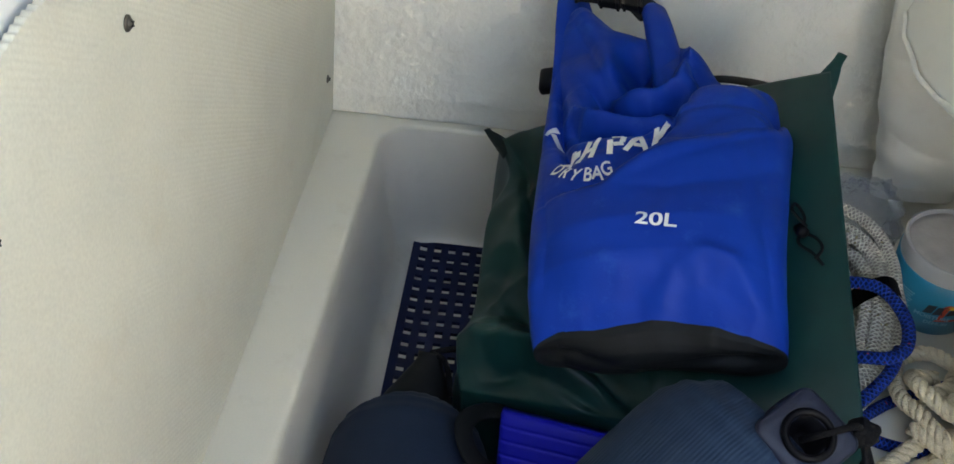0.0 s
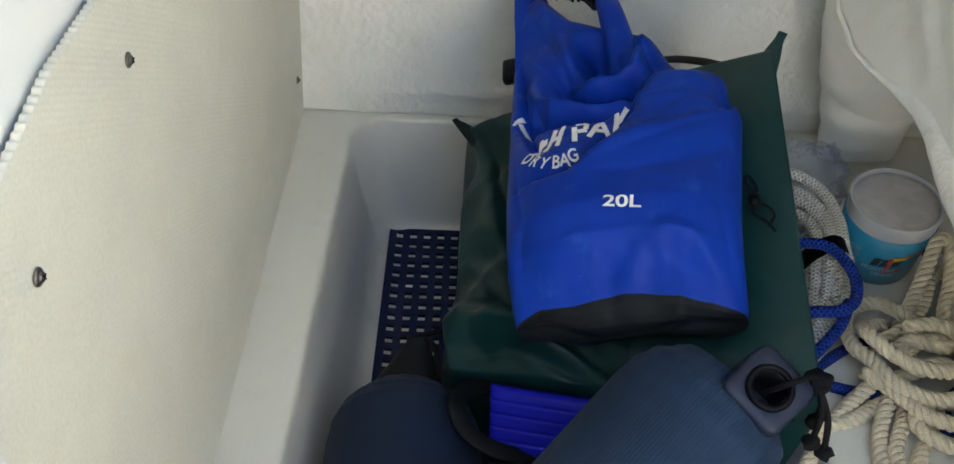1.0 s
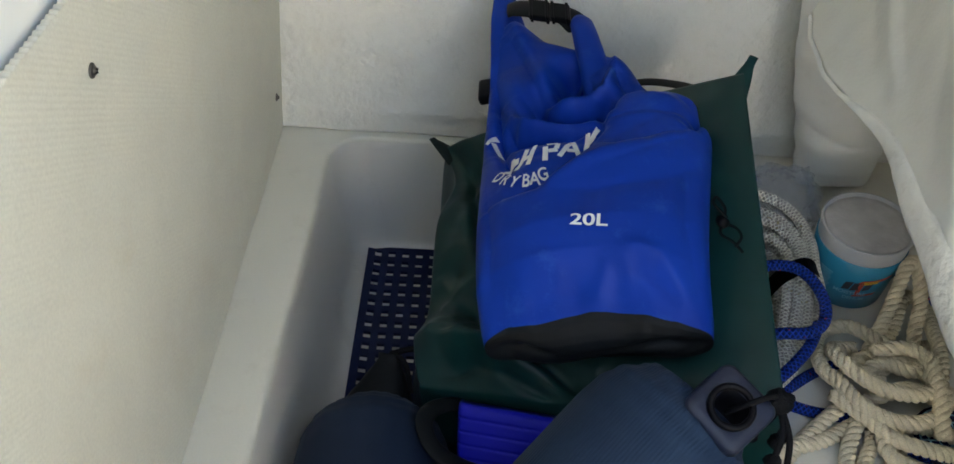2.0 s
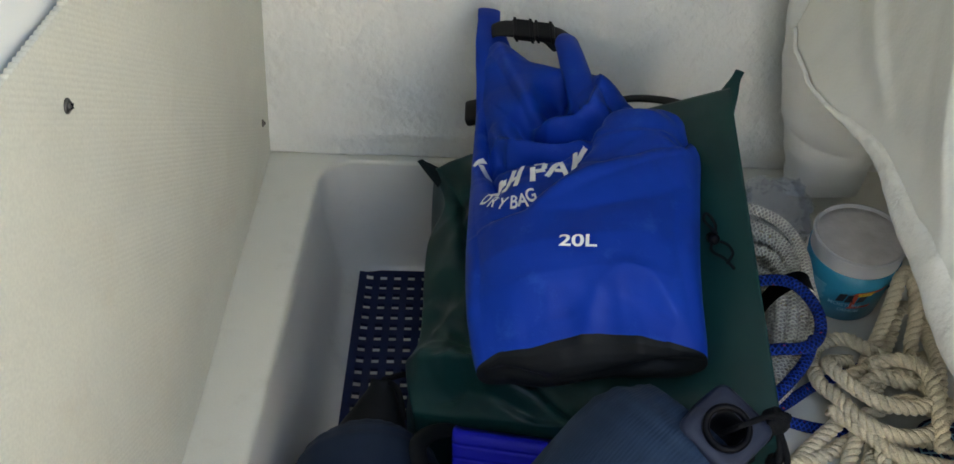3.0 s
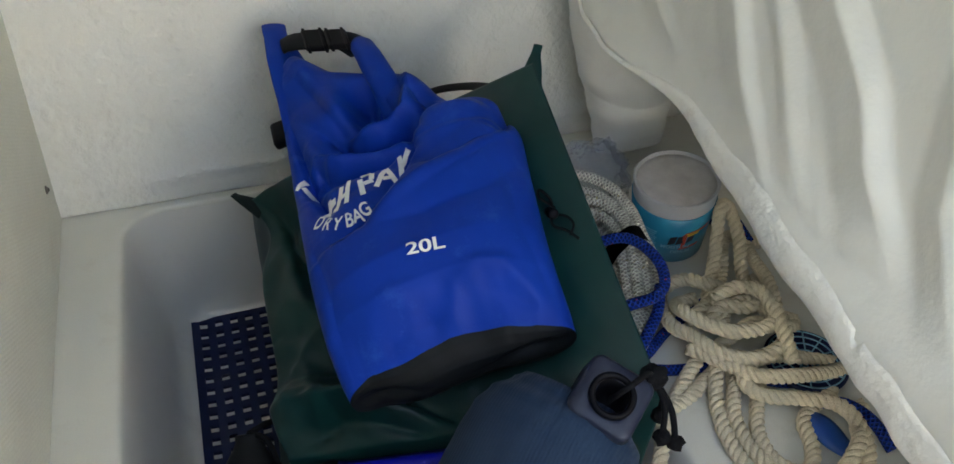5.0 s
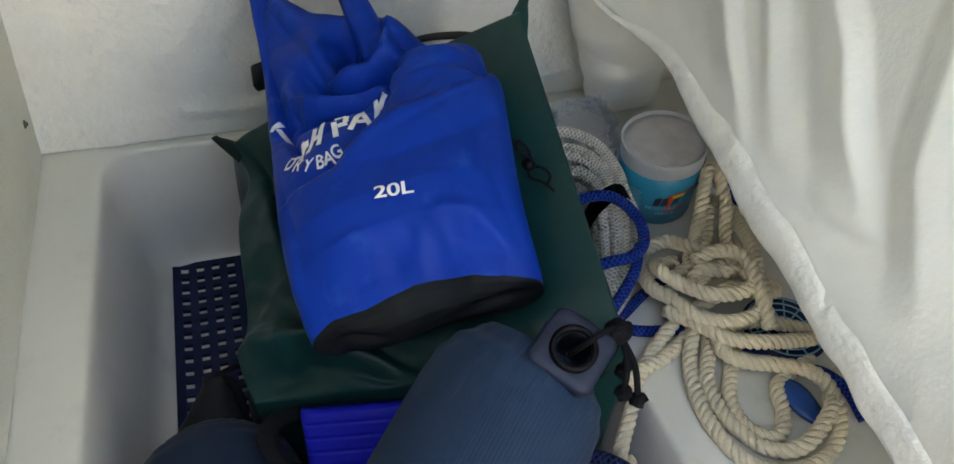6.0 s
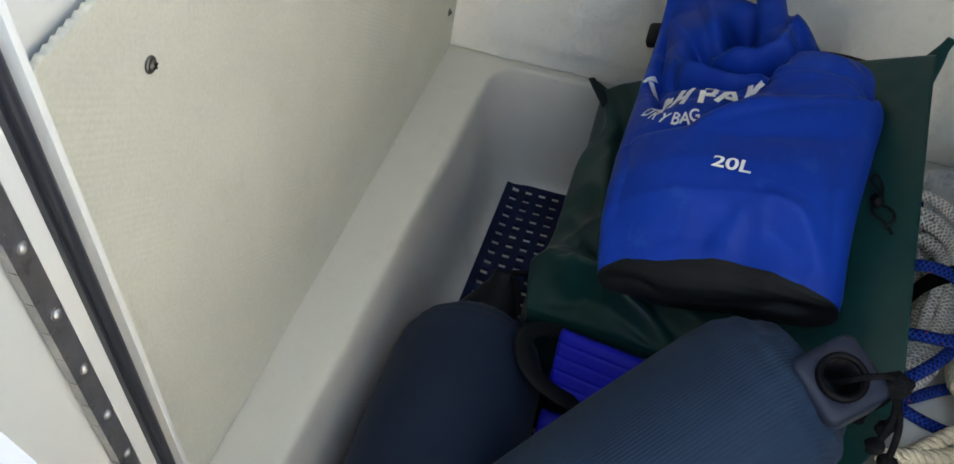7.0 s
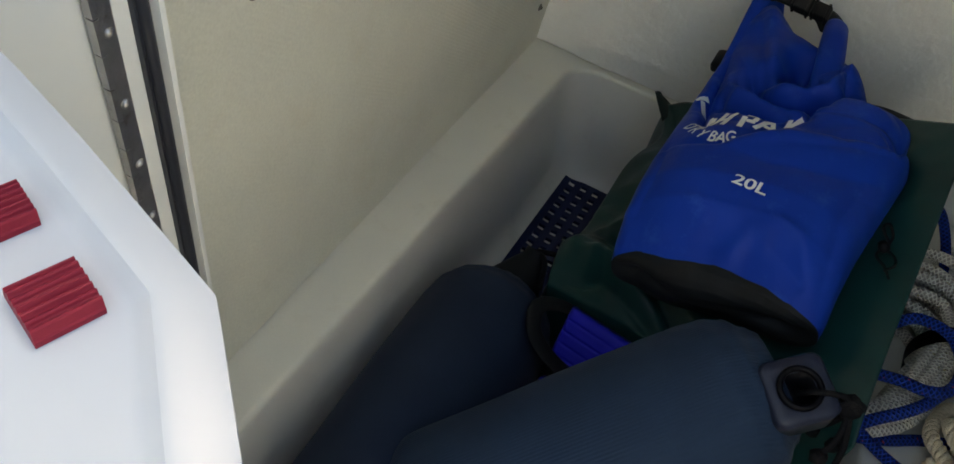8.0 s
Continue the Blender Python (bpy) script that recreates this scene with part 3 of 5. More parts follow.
# ---- in the well: mat, cushion bag, fenders, fin, buoy ----
def build_mat():
    """Navy drainage mat with square holes, its edge curling up the side of the well."""
    px, bx, py, by, th = 0.0252, 0.0130, 0.0250, 0.0124, 0.007
    nx, ny = 14, 34
    x0, y1 = -0.022, 1.182

    def place(x, y, z):
        lift = 0.35 * max(0.0, (-0.004 - x)) + 0.02 * max(0, y - 1.15)
        return (x - 0.03 * (1.18 - y), y, WELL_FLOOR + 0.001 + z + lift)
    xs, ys = [], []
    for i in range(nx):
        xs += [x0 + i * px, x0 + i * px + bx]
    for j in range(ny):
        ys += [y1 - j * py, y1 - j * py - by]
    bm = bmesh.new()
    top = [[bm.verts.new(place(x, y, th)) for y in ys] for x in xs]
    low = [[bm.verts.new(place(x, y, 0)) for y in ys] for x in xs]
    solid = lambda i, j: 0 <= i < len(xs) - 1 and 0 <= j < len(ys) - 1 and not (i % 2 == 1 and j % 2 == 1)
    for i in range(len(xs) - 1):
        for j in range(len(ys) - 1):
            if not solid(i, j):
                continue
            bm.faces.new((top[i][j], top[i + 1][j], top[i + 1][j + 1], top[i][j + 1]))
            bm.faces.new((low[i][j], low[i][j + 1], low[i + 1][j + 1], low[i + 1][j]))
            for (di, dj), (a, b) in (((-1, 0), ((i, j), (i, j + 1))), ((1, 0), ((i + 1, j), (i + 1, j + 1))), ((0, -1), ((i, j), (i + 1, j))), ((0, 1), ((i, j + 1), (i + 1, j + 1)))):
                if not solid(i + di, j + dj):
                    bm.faces.new((top[a[0]][a[1]], top[b[0]][b[1]], low[b[0]][b[1]], low[a[0]][a[1]]))
    return whole("drainage_mat", bm, M_MAT, "navy plastic drainage mat with square holes on the well floor", "mat", smooth=False)


build_mat()

PAD = [Vector((0.096, 1.100, 0.066)), Vector((0.472, 0.945, 0.310)), Vector((0.455, 0.525, 0.150)), Vector((0.086, 0.688, -0.012))]


PAD_CREASES = [([(0.03, 0.03), (0.08, 0.22), (0.17, 0.40), (0.22, 0.56), (0.20, 0.70)], 0.024, 0.030, 0.060),
               ([(0.16, 0.10), (0.22, 0.28), (0.24, 0.46)], 0.012, 0.020, 0.030),
               ([(0.06, 0.97), (0.18, 0.92), (0.30, 0.96), (0.42, 1.00)], 0.016, 0.030, 0.030),
               ([(0.20, 0.80), (0.34, 0.88), (0.48, 0.98)], 0.016, 0.020, 0.050)]
PAD_FOLDS = [([(-0.02, 0.84), (0.12, 0.83), (0.24, 0.87), (0.36, 0.96)], 0.020, 0.10, 0.07),
             ([(0.02, 0.60), (0.10, 0.70), (0.12, 0.84)], 0.008, 0.06, 0.06)]


def pad_top(u, v):
    """Cushion top: u from its left to its right edge, v from its head to its foot."""
    p = (PAD[0] * (1 - u) + PAD[1] * u) * (1 - v) + (PAD[3] * (1 - u) + PAD[2] * u) * v
    e = min(u, 1 - u, v, 1 - v)
    puff = 0.018 * (1 - math.exp(-min(u, 1.6 * (1 - u) + 0.30, v + 0.1, 1 - v) * 9))
    loose = 1 - 0.8 * max(0.0, min(1.0, (u - 0.45) / 0.25))
    wr = loose * (0.012 * noise.noise((u * 4, v * 5, 1.5)) - 0.010 * abs(noise.noise((u * 9 + v * 3, v * 6, 7)))) + 0.0012 * noise.noise((u * 22, v * 18, 2))
    fold = 0.030 * math.exp(-abs(v - 0.88 - 0.1 * (u - 0.3)) / 0.045) * max(0.0, 1 - abs(u - 0.2) / 0.35)
    fold -= 0.018 * math.exp(-((v - 0.80 - 0.6 * (u - 0.25)) / 0.035) ** 2) * max(0.0, 1 - abs(u - 0.3) / 0.3)
    side = -0.016 * math.exp(-((u - 0.16 - 0.12 * (v - 0.4)) / 0.03) ** 2) * math.exp(-((v - 0.35) / 0.25) ** 2)
    p = p + Vector((1, 0, 0)) * max(0.0, 1 - 3 * u) * (0.024 * math.exp(-((v - 0.16) / 0.13) ** 2) - 0.014 * math.exp(-((v - 0.9) / 0.12) ** 2))
    for line, depth, left, right in PAD_CREASES:
        side += valley_height(u, v, line, depth, left, right)
    for line, height, left, right in PAD_FOLDS:
        side += crest_height(u, v, line, height, left, right)
    return p + Vector((-0.45, -0.1, 0.88)) * (puff + wr * min(1, e * 12) + fold + side)


def build_pad():
    pad = thing("cushion_bag", (0.28, 0.8, WELL_FLOOR + 0.008), "dark green nylon cushion bag stuffed into the well", "bag")
    bm = bmesh.new()
    n = 130
    V = [[bm.verts.new(pad_top(i / n, j / n)) for j in range(n + 1)] for i in range(n + 1)]
    for i in range(n):
        for j in range(n):
            bm.faces.new((V[i][j], V[i + 1][j], V[i + 1][j + 1], V[i][j + 1]))
    loop = [V[i][0] for i in range(n)] + [V[n][j] for j in range(n)] + [V[i][n] for i in range(n, 0, -1)] + [V[0][j] for j in range(n, 0, -1)]
    c = Vector((0.28, 0.81, 0))
    rows = [(0.001, 0.003), (0.0, 0.014), (-0.002, 0.05), (-0.002, 0.10), (-0.008, 0.5)]
    prev = loop
    for k, (out, drop) in enumerate(rows):
        ring = []
        for i, v in enumerate(loop):
            d = (v.co - c)
            d.z = 0
            d.normalize()
            z = max(WELL_FLOOR + 0.009, v.co.z - drop)
            w = 0.006 * noise.noise((v.co.x * 12, v.co.y * 12, k * 0.7))
            q = v.co + d * (out + w * (k > 0))
            x = min(q.x, 0.478)
            ring.append(bm.verts.new((x, q.y, z)))
        m = len(loop)
        for i in range(m):
            bm.faces.new((prev[i], prev[(i + 1) % m], ring[(i + 1) % m], ring[i]))
        prev = ring
    bm.faces.new(prev)
    part("body", bm, M_GREEN, pad)
    # pinched corner ears
    for corner, d, wide, back, tuck, m in ((PAD[0], Vector((-0.55, 0.35, 0.25)), 0.020, 0.03, 0, M_GREENDK), (PAD[1], Vector((0.16, 0.50, 0.70)), 0.026, 0.045, 1, M_GREEN)):
        bm = bmesh.new()
        d.normalize()
        tube(bm, spline([corner - d * back + Vector((-0.022, -0.01, 0)) * tuck, corner - d * 0.012 + Vector((-0.006, 0, 0)) * tuck, corner + d * wide * 0.6, corner + d * wide * 1.2 + Vector((0.004, 0, -0.002))], 0.004),
             lambda t: lerp(wide, 0.006, min(1, t * 1.1)), 18, flat=0.4)
        part("corner_ear", bm, m, pad, "pinched taped corner")
    bm = bmesh.new()
    tube(bm, spline([(0.33, 1.085, 0.195), (0.38, 1.085, 0.214), (0.422, 1.062, 0.228), (0.448, 1.020, 0.244), (0.450, 0.975, 0.262)], 0.006), 0.009, 10, flat=0.14)
    part("handle", bm, M_BLACKCLOTH, pad, "black webbing handle")
    return pad


build_pad()


def build_cord_toggle():
    """A small black cord knot with a toggle on the cushion."""
    th = thing("cord_toggle", tuple(pad_top(0.90, 0.50)), "black drawcord knot and toggle lying on the cushion bag", "cord")
    b = pad_top(0.90, 0.50)
    up = Vector((-0.35, -0.1, 0.9)) * 0.008
    b += up
    for pts in ([(0, 0, 0), (0.008, 0.02, 0.004), (0.0, 0.035, 0.01), (-0.008, 0.02, 0.012), (0.004, 0.0, 0.008)],
                [(0, 0, 0), (-0.006, -0.02, 0.0), (0.004, -0.035, 0.002), (0.012, -0.05, 0.0)],
                [(0, 0, 0), (0.012, -0.012, 0.004), (0.014, -0.03, 0.006), (0.004, -0.045, 0.004)]):
        part("cord", tube(bmesh.new(), spline([b + Vector(p) for p in pts], 0.003), 0.0017, 7), M_CORD, th)
    bm = lathe(bmesh.new(), [(0.004, 0), (0.0065, 0.002), (0.0065, 0.013), (0.004, 0.015)], 14)
    bmesh.ops.transform(bm, matrix=Matrix.Translation(b + Vector((0.0, 0.006, 0))) @ Matrix.Rotation(radians(70), 4, "X"), verts=bm.verts[:])
    part("toggle", bm, M_BLACK, th)


build_cord_toggle()

# the dry bag lies on the cushion: its own axes across, along and outwards
BAG_O = Vector((0.27, 0.75, 0.215))
BAG_R, BAG_A, BAG_N = Vector((0.9424, -0.0863, 0.3232)), Vector((0.0418, 0.9889, 0.1424)), Vector((-0.332, -0.1207, 0.9355))
# along: left edge, right edge, height of the top, height of the under side
BAG_ROWS = [(-0.160, -0.085, 0.060, -0.020, -0.032), (-0.158, -0.110, 0.090, -0.010, -0.040), (-0.155, -0.125, 0.105, -0.003, -0.050),
            (-0.150, -0.133, 0.110, 0.006, -0.064), (-0.125, -0.137, 0.114, 0.030, -0.077), (-0.09, -0.138, 0.117, 0.062, -0.077), (-0.05, -0.138, 0.122, 0.076, -0.077),
            (0.0, -0.138, 0.130, 0.078, -0.075), (0.06, -0.137, 0.140, 0.070, -0.07), (0.098, -0.136, 0.147, 0.064, -0.06), (0.106, -0.136, 0.146, 0.064, -0.06), (0.113, -0.135, 0.137, 0.062, -0.055),
            (0.157, -0.134, 0.138, 0.060, -0.05), (0.166, -0.133, 0.122, 0.058, -0.045), (0.188, -0.132, 0.088, 0.058, -0.045), (0.205, -0.131, 0.078, 0.058, -0.045), (0.235, -0.130, 0.066, 0.056, -0.045), (0.262, -0.129, 0.050, 0.054, -0.045),
            (0.285, -0.128, 0.006, 0.054, -0.045), (0.302, -0.127, -0.030, 0.056, -0.045), (0.32, -0.126, -0.046, 0.056, -0.045), (0.342, -0.122, -0.064, 0.050, -0.045), (0.358, -0.116, -0.086, 0.03, -0.045)]
# valleys of the cloth: a line, its depth, and how far each side (left, right of its run) slopes
VALLEYS = [([(-0.100, 0.330), (-0.069, 0.245), (-0.051, 0.183), (-0.030, 0.175), (-0.003, 0.173), (0.004, 0.190)], 0.016, 0.009, 0.012),
           ([(-0.080, 0.208), (-0.049, 0.160), (-0.030, 0.142), (0.000, 0.138), (0.018, 0.147), (0.040, 0.167)], 0.040, 0.008, 0.016),
           ([(-0.097, 0.160), (-0.086, 0.128), (-0.063, 0.114), (-0.030, 0.110), (0.006, 0.112)], 0.034, 0.008, 0.018),
           ([(-0.116, 0.250), (-0.111, 0.172), (-0.108, 0.124), (-0.099, 0.084), (-0.090, 0.052)], 0.026, 0.014, 0.006),
           ([(-0.095, 0.006), (-0.056, 0.012), (-0.028, 0.034), (-0.002, 0.064), (0.023, 0.104), (0.027, 0.128), (0.040, 0.154), (0.074, 0.164)], 0.026, 0.022, 0.004),
           ([(0.128, 0.086), (0.072, 0.066), (0.022, 0.064)], 0.013, 0.010, 0.020),
           ([(0.140, 0.040), (0.083, 0.004), (0.012, -0.010), (-0.05, 0.000)], 0.009, 0.022, 0.030),
           ([(0.146, 0.122), (0.131, 0.114), (0.130, 0.100), (0.121, 0.086)], 0.029, 0.006, 0.009),
           ([(0.044, 0.215), (0.050, 0.184), (0.066, 0.166), (0.090, 0.160)], 0.020, 0.012, 0.006),
           ([(-0.080, -0.128), (-0.045, -0.124), (-0.012, -0.127)], 0.007, 0.006, 0.012),
           ([(0.036, -0.112), (0.060, -0.116), (0.085, -0.124)], 0.006, 0.005, 0.010),
           ([(0.108, 0.020), (0.098, -0.050), (0.100, -0.120)], 0.007, 0.020, 0.012),
           ([(-0.118, 0.02), (-0.112, -0.06), (-0.118, -0.11)], 0.007, 0.016, 0.008)]
# crests of the swags that hang between the limbs of the roll: a line, its height, and the reach of each flank
CRESTS = [([(0.046, 0.262), (0.047, 0.212), (0.031, 0.173), (-0.005, 0.159), (-0.052, 0.166)], 0.024, 0.030, 0.013),
          ([(-0.106, 0.205), (-0.090, 0.157), (-0.062, 0.134), (-0.022, 0.124), (0.012, 0.125), (0.034, 0.142)], 0.018, 0.012, 0.030),
          ([(-0.104, 0.120), (-0.084, 0.096), (-0.040, 0.096), (-0.002, 0.106)], 0.008, 0.010, 0.024),
          ([(0.146, 0.096), (0.105, 0.078), (0.050, 0.054), (0.000, 0.034), (-0.050, 0.012)], 0.010, 0.016, 0.030),
          ([(0.036, 0.148), (0.070, 0.150), (0.105, 0.140), (0.128, 0.122)], 0.007, 0.014, 0.030)]
# rounded ridges: a line, its width and height
RIDGES = [([(-0.086, 0.335), (-0.068, 0.270), (-0.052, 0.215)], 0.020, 0.016),
          ([(-0.012, 0.235), (-0.018, 0.205), (-0.008, 0.188)], 0.019, -0.050),
          ([(0.050, 0.118), (0.095, 0.118)], 0.034, 0.010),
          ([(0.140, 0.090), (0.085, 0.048), (0.030, 0.028), (-0.030, 0.010)], 0.024, 0.007),
          ([(0.000, -0.134), (0.016, -0.106), (0.045, -0.092), (0.068, -0.094), (0.080, -0.112)], 0.009, 0.005),
          ([(-0.078, -0.104), (-0.048, -0.096), (-0.014, -0.104)], 0.012, 0.005)]


def bag_relief(p, q):
    wob = 0.003 * noise.noise((p * 18, q * 18, 6.1))
    h = 0.0
    for line, w, d in RIDGES:
        r = seg_dist(p + wob, q + wob, line)
        if r < 3 * w:
            h += d * math.exp(-(r / w) ** 2)
    for line, height, left, right in CRESTS:
        h += crest_height(p + wob, q - wob, line, height, left, right)
    for line, depth, left, right in VALLEYS:
        h += valley_height(p + wob, q - wob, line, depth, left, right)
    up = max(0.0, min(1.0, (q - 0.06) / 0.08))
    h -= up * 0.004 * abs(noise.noise((p * 16 + q * 8, q * 13, 2.2)))
    low = max(0.0, min(1.0, (-0.07 - q) / 0.035))
    h -= low * 0.004 * abs(noise.noise((p * 22, q * 26, 8.2)))
    h += 0.0016 * noise.noise((p * 22, q * 16, 0.3)) + 0.0005 * noise.noise((p * 60, q * 45, 4))
    return h


def bag_section(q):
    # ease between the rows
    rows = BAG_ROWS
    if q <= rows[0][0]:
        return rows[0][1:]
    for a, b in zip(rows, rows[1:]):
        if q <= b[0]:
            t = (q - a[0]) / (b[0] - a[0])
            return tuple(lerp(x, y, t) for x, y in zip(a[1:], b[1:]))
    return rows[-1][1:]


def bag_top(p, q):
    l, r, hi, lo = bag_section(q)
    c = max(-1.0, min(1.0, (p - (l + r) / 2) / ((r - l) / 2)))
    s = (1 - abs(c) ** 2.6) ** (1 / 2.6)
    return (hi + lo) / 2 + (hi - lo) / 2 * s + bag_relief(p, q) * min(1.0, s * 1.6)


def bag_point(p, q, h):
    return BAG_O + BAG_R * p + BAG_A * q + BAG_N * h


def bag_slant(p):
    """The foot of the bag arches up in its middle and hangs lower at both ends."""
    return 0.016 * math.exp(-((p - 0.0) / 0.05) ** 2) + 0.014 * max(0.0, min(1.0, -p / 0.1)) - 0.012 * max(0.0, min(1.0, (p - 0.05) / 0.06)) - 0.008 * max(0.0, (-p - 0.105) / 0.03)


def build_dry_bag():
    bag = thing("dry_bag", (0.27, 0.75, 0.14), "royal blue dry bag with rolled top, white print and black base", "bag")
    n, e = 280, 2.6

    def ring(bm, q):
        l, r, hi, lo = bag_section(q)
        out = []
        for k in range(n):
            a = 2 * math.pi * k / n
            ca, sa = math.cos(a), math.sin(a)
            c = math.copysign(abs(ca) ** (2 / e), ca)
            s = math.copysign(abs(sa) ** (2 / e), sa)
            p = (l + r) / 2 + (r - l) / 2 * c
            h = (hi + lo) / 2 + (hi - lo) / 2 * s
            if s > 0:
                h += bag_relief(p, q) * min(1.0, s * 1.6)
            foot = max(0.0, (-0.1445 - q) / 0.0155)
            along = q if q > -0.1445 else -0.1445 - foot * (0.002 + 0.026 * (1 - c * c))
            out.append(bm.verts.new(bag_point(p, along + bag_slant(p) * max(0.0, min(1.0, (-0.03 - q) / 0.10)), h)))
        return out

    def skin(qs, cap):
        bm = bmesh.new()
        R = [ring(bm, q) for q in qs]
        for A, B in zip(R, R[1:]):
            for k in range(n):
                bm.faces.new((A[k], A[(k + 1) % n], B[(k + 1) % n], B[k]))
        bm.faces.new(R[cap])
        return bm
    part("body", skin([lerp(-0.145, 0.02, i / 60) for i in range(60)] + [lerp(0.02, 0.360, i / 230) for i in range(231)], -1), M_BLUE, bag)
    part("base", skin([lerp(-0.160, -0.1445, i / 30) for i in range(31)], 0), M_BLACKCLOTH, bag, "black reinforced base")
    # the rolled closure bent into a loop
    def arm(ctrl, rad, flat):
        pts = spline([bag_point(*c) for c in ctrl], 0.003)
        bm = tube(bmesh.new(), pts, rad, 28, flat=flat)
        for v in bm.verts:
            v.co.z += 0.003 * noise.noise(v.co * 24)
        return bm
    part("roll", arm([(-0.086, 0.235, 0.002), (-0.090, 0.290, 0.026), (-0.095, 0.345, 0.048), (-0.098, 0.38, 0.054), (-0.100, 0.410, 0.057), (-0.100, 0.432, 0.056)],
                     lambda t: lerp(0.046, 0.0165, min(1, t * 1.15)), 0.30), M_BLUE, bag, "rolled blue closure")
    part("roll", arm([(0.020, 0.200, 0.022), (0.019, 0.225, 0.036), (0.016, 0.255, 0.048), (0.012, 0.285, 0.053), (0.008, 0.315, 0.052), (0.006, 0.330, 0.048)],
                     lambda t: lerp(0.020, 0.0165, t) * (1 if t < 0.93 else 0.8), 0.85), M_BLUE, bag, "rolled blue closure")
    # buckle between the ends of the roll
    strap = part("strap", tube(bmesh.new(), spline([bag_point(-0.094, 0.374, 0.060), bag_point(-0.080, 0.373, 0.062), bag_point(-0.045, 0.358, 0.060), bag_point(-0.012, 0.340, 0.056), bag_point(0.004, 0.318, 0.05)], 0.004), 0.020, 12, flat=0.22), M_BLACKCLOTH, bag, "black webbing")
    for p0, p1, w in ((-0.068, -0.038, 0.021), (-0.038, -0.010, 0.019)):
        bm = box(bmesh.new(), (p0, -w, -0.006), (p1, w, 0.006), 0.003)
        for x in (p0 + 0.004, p1 - 0.004):
            box(bm, (x - 0.002, -w - 0.001, -0.0075), (x + 0.002, w + 0.001, 0.0075), 0.001)
        for v in bm.verts:
            x, y, z = v.co
            v.co = bag_point(x + 0.004, 0.350 + y - 0.55 * (x + 0.04), 0.062 + z * 0.8)
        part("buckle", bm, M_BLACK, strap, "black plastic buckle", smooth=False)
    bm = box(bmesh.new(), (-0.150, 0.262, -0.012), (-0.128, 0.305, 0.004), 0.005)
    for v in bm.verts:
        v.co = bag_point(*v.co)
    part("side_ring", bm, M_BLACK, bag, "black plastic side ring")
    # white print: plain blocks for the maker's arc, then the readable words
    def print_on(bm, cx, cy, turn, lift=0.0016):
        c, s = math.cos(turn), math.sin(turn)
        bmesh.ops.subdivide_edges(bm, edges=bm.edges[:], cuts=2, use_grid_fill=True)
        for v in bm.verts:
            x, y = v.co.x * c - v.co.y * s + cx, v.co.x * s + v.co.y * c + cy
            v.co = bag_point(x, y, bag_top(x, y) + lift)
        return bm
    def wide(bm, k):
        for v in bm.verts:
            v.co.x *= k
        return bm
    part("print", print_on(wide(words("20L", 0.0190), 1.42), 0.001, -0.055, radians(-10)), M_PRINT, bag, "white stencilled capacity", smooth=False)
    for letter, x, y, turn in (("D", -0.103, 0.049, -38), ("R", -0.094, 0.039, -36), ("Y", -0.083, 0.031, -22), ("B", -0.069, 0.029, -6), ("A", -0.059, 0.031, 4), ("G", -0.049, 0.036, 12)):
        part("print", print_on(wide(words(letter, 0.026), 0.66), x, y, radians(turn)), M_PRINT, bag, "white printed letter", smooth=False)
    bars = [(-0.120, 0.143, 0.018, 0.006, 40), (-0.113, 0.127, 0.006, 0.026, 22), (-0.093, 0.070, 0.0065, 0.032, -18), (-0.085, 0.078, 0.010, 0.008, -12),
            (-0.083, 0.061, 0.009, 0.006, -40), (-0.075, 0.071, 0.006, 0.038, -20), (-0.063, 0.076, 0.006, 0.040, -12), (-0.069, 0.073, 0.011, 0.007, 10),
            (-0.046, 0.078, 0.0065, 0.042, 0), (-0.038, 0.092, 0.013, 0.007, 10), (-0.032, 0.086, 0.006, 0.012, -8), (-0.037, 0.077, 0.011, 0.006, 8), (-0.023, 0.080, 0.006, 0.032, -26),
            (-0.011, 0.083, 0.006, 0.032, 14), (-0.016, 0.078, 0.010, 0.006, 4), (0.002, 0.090, 0.006, 0.034, -8), (0.010, 0.102, 0.005, 0.026, -35)]
    for x, y, w, h, a in bars:
        bm = bmesh.new()
        vs = [bm.verts.new((sx * w / 2, sy * h / 2, 0)) for sx, sy in ((-1, -1), (1, -1), (1, 1), (-1, 1))]
        bm.faces.new(vs)
        part("print", print_on(bm, x, y, radians(a)), M_PRINT, bag, "white printed block", smooth=False)
    return bag


build_dry_bag()


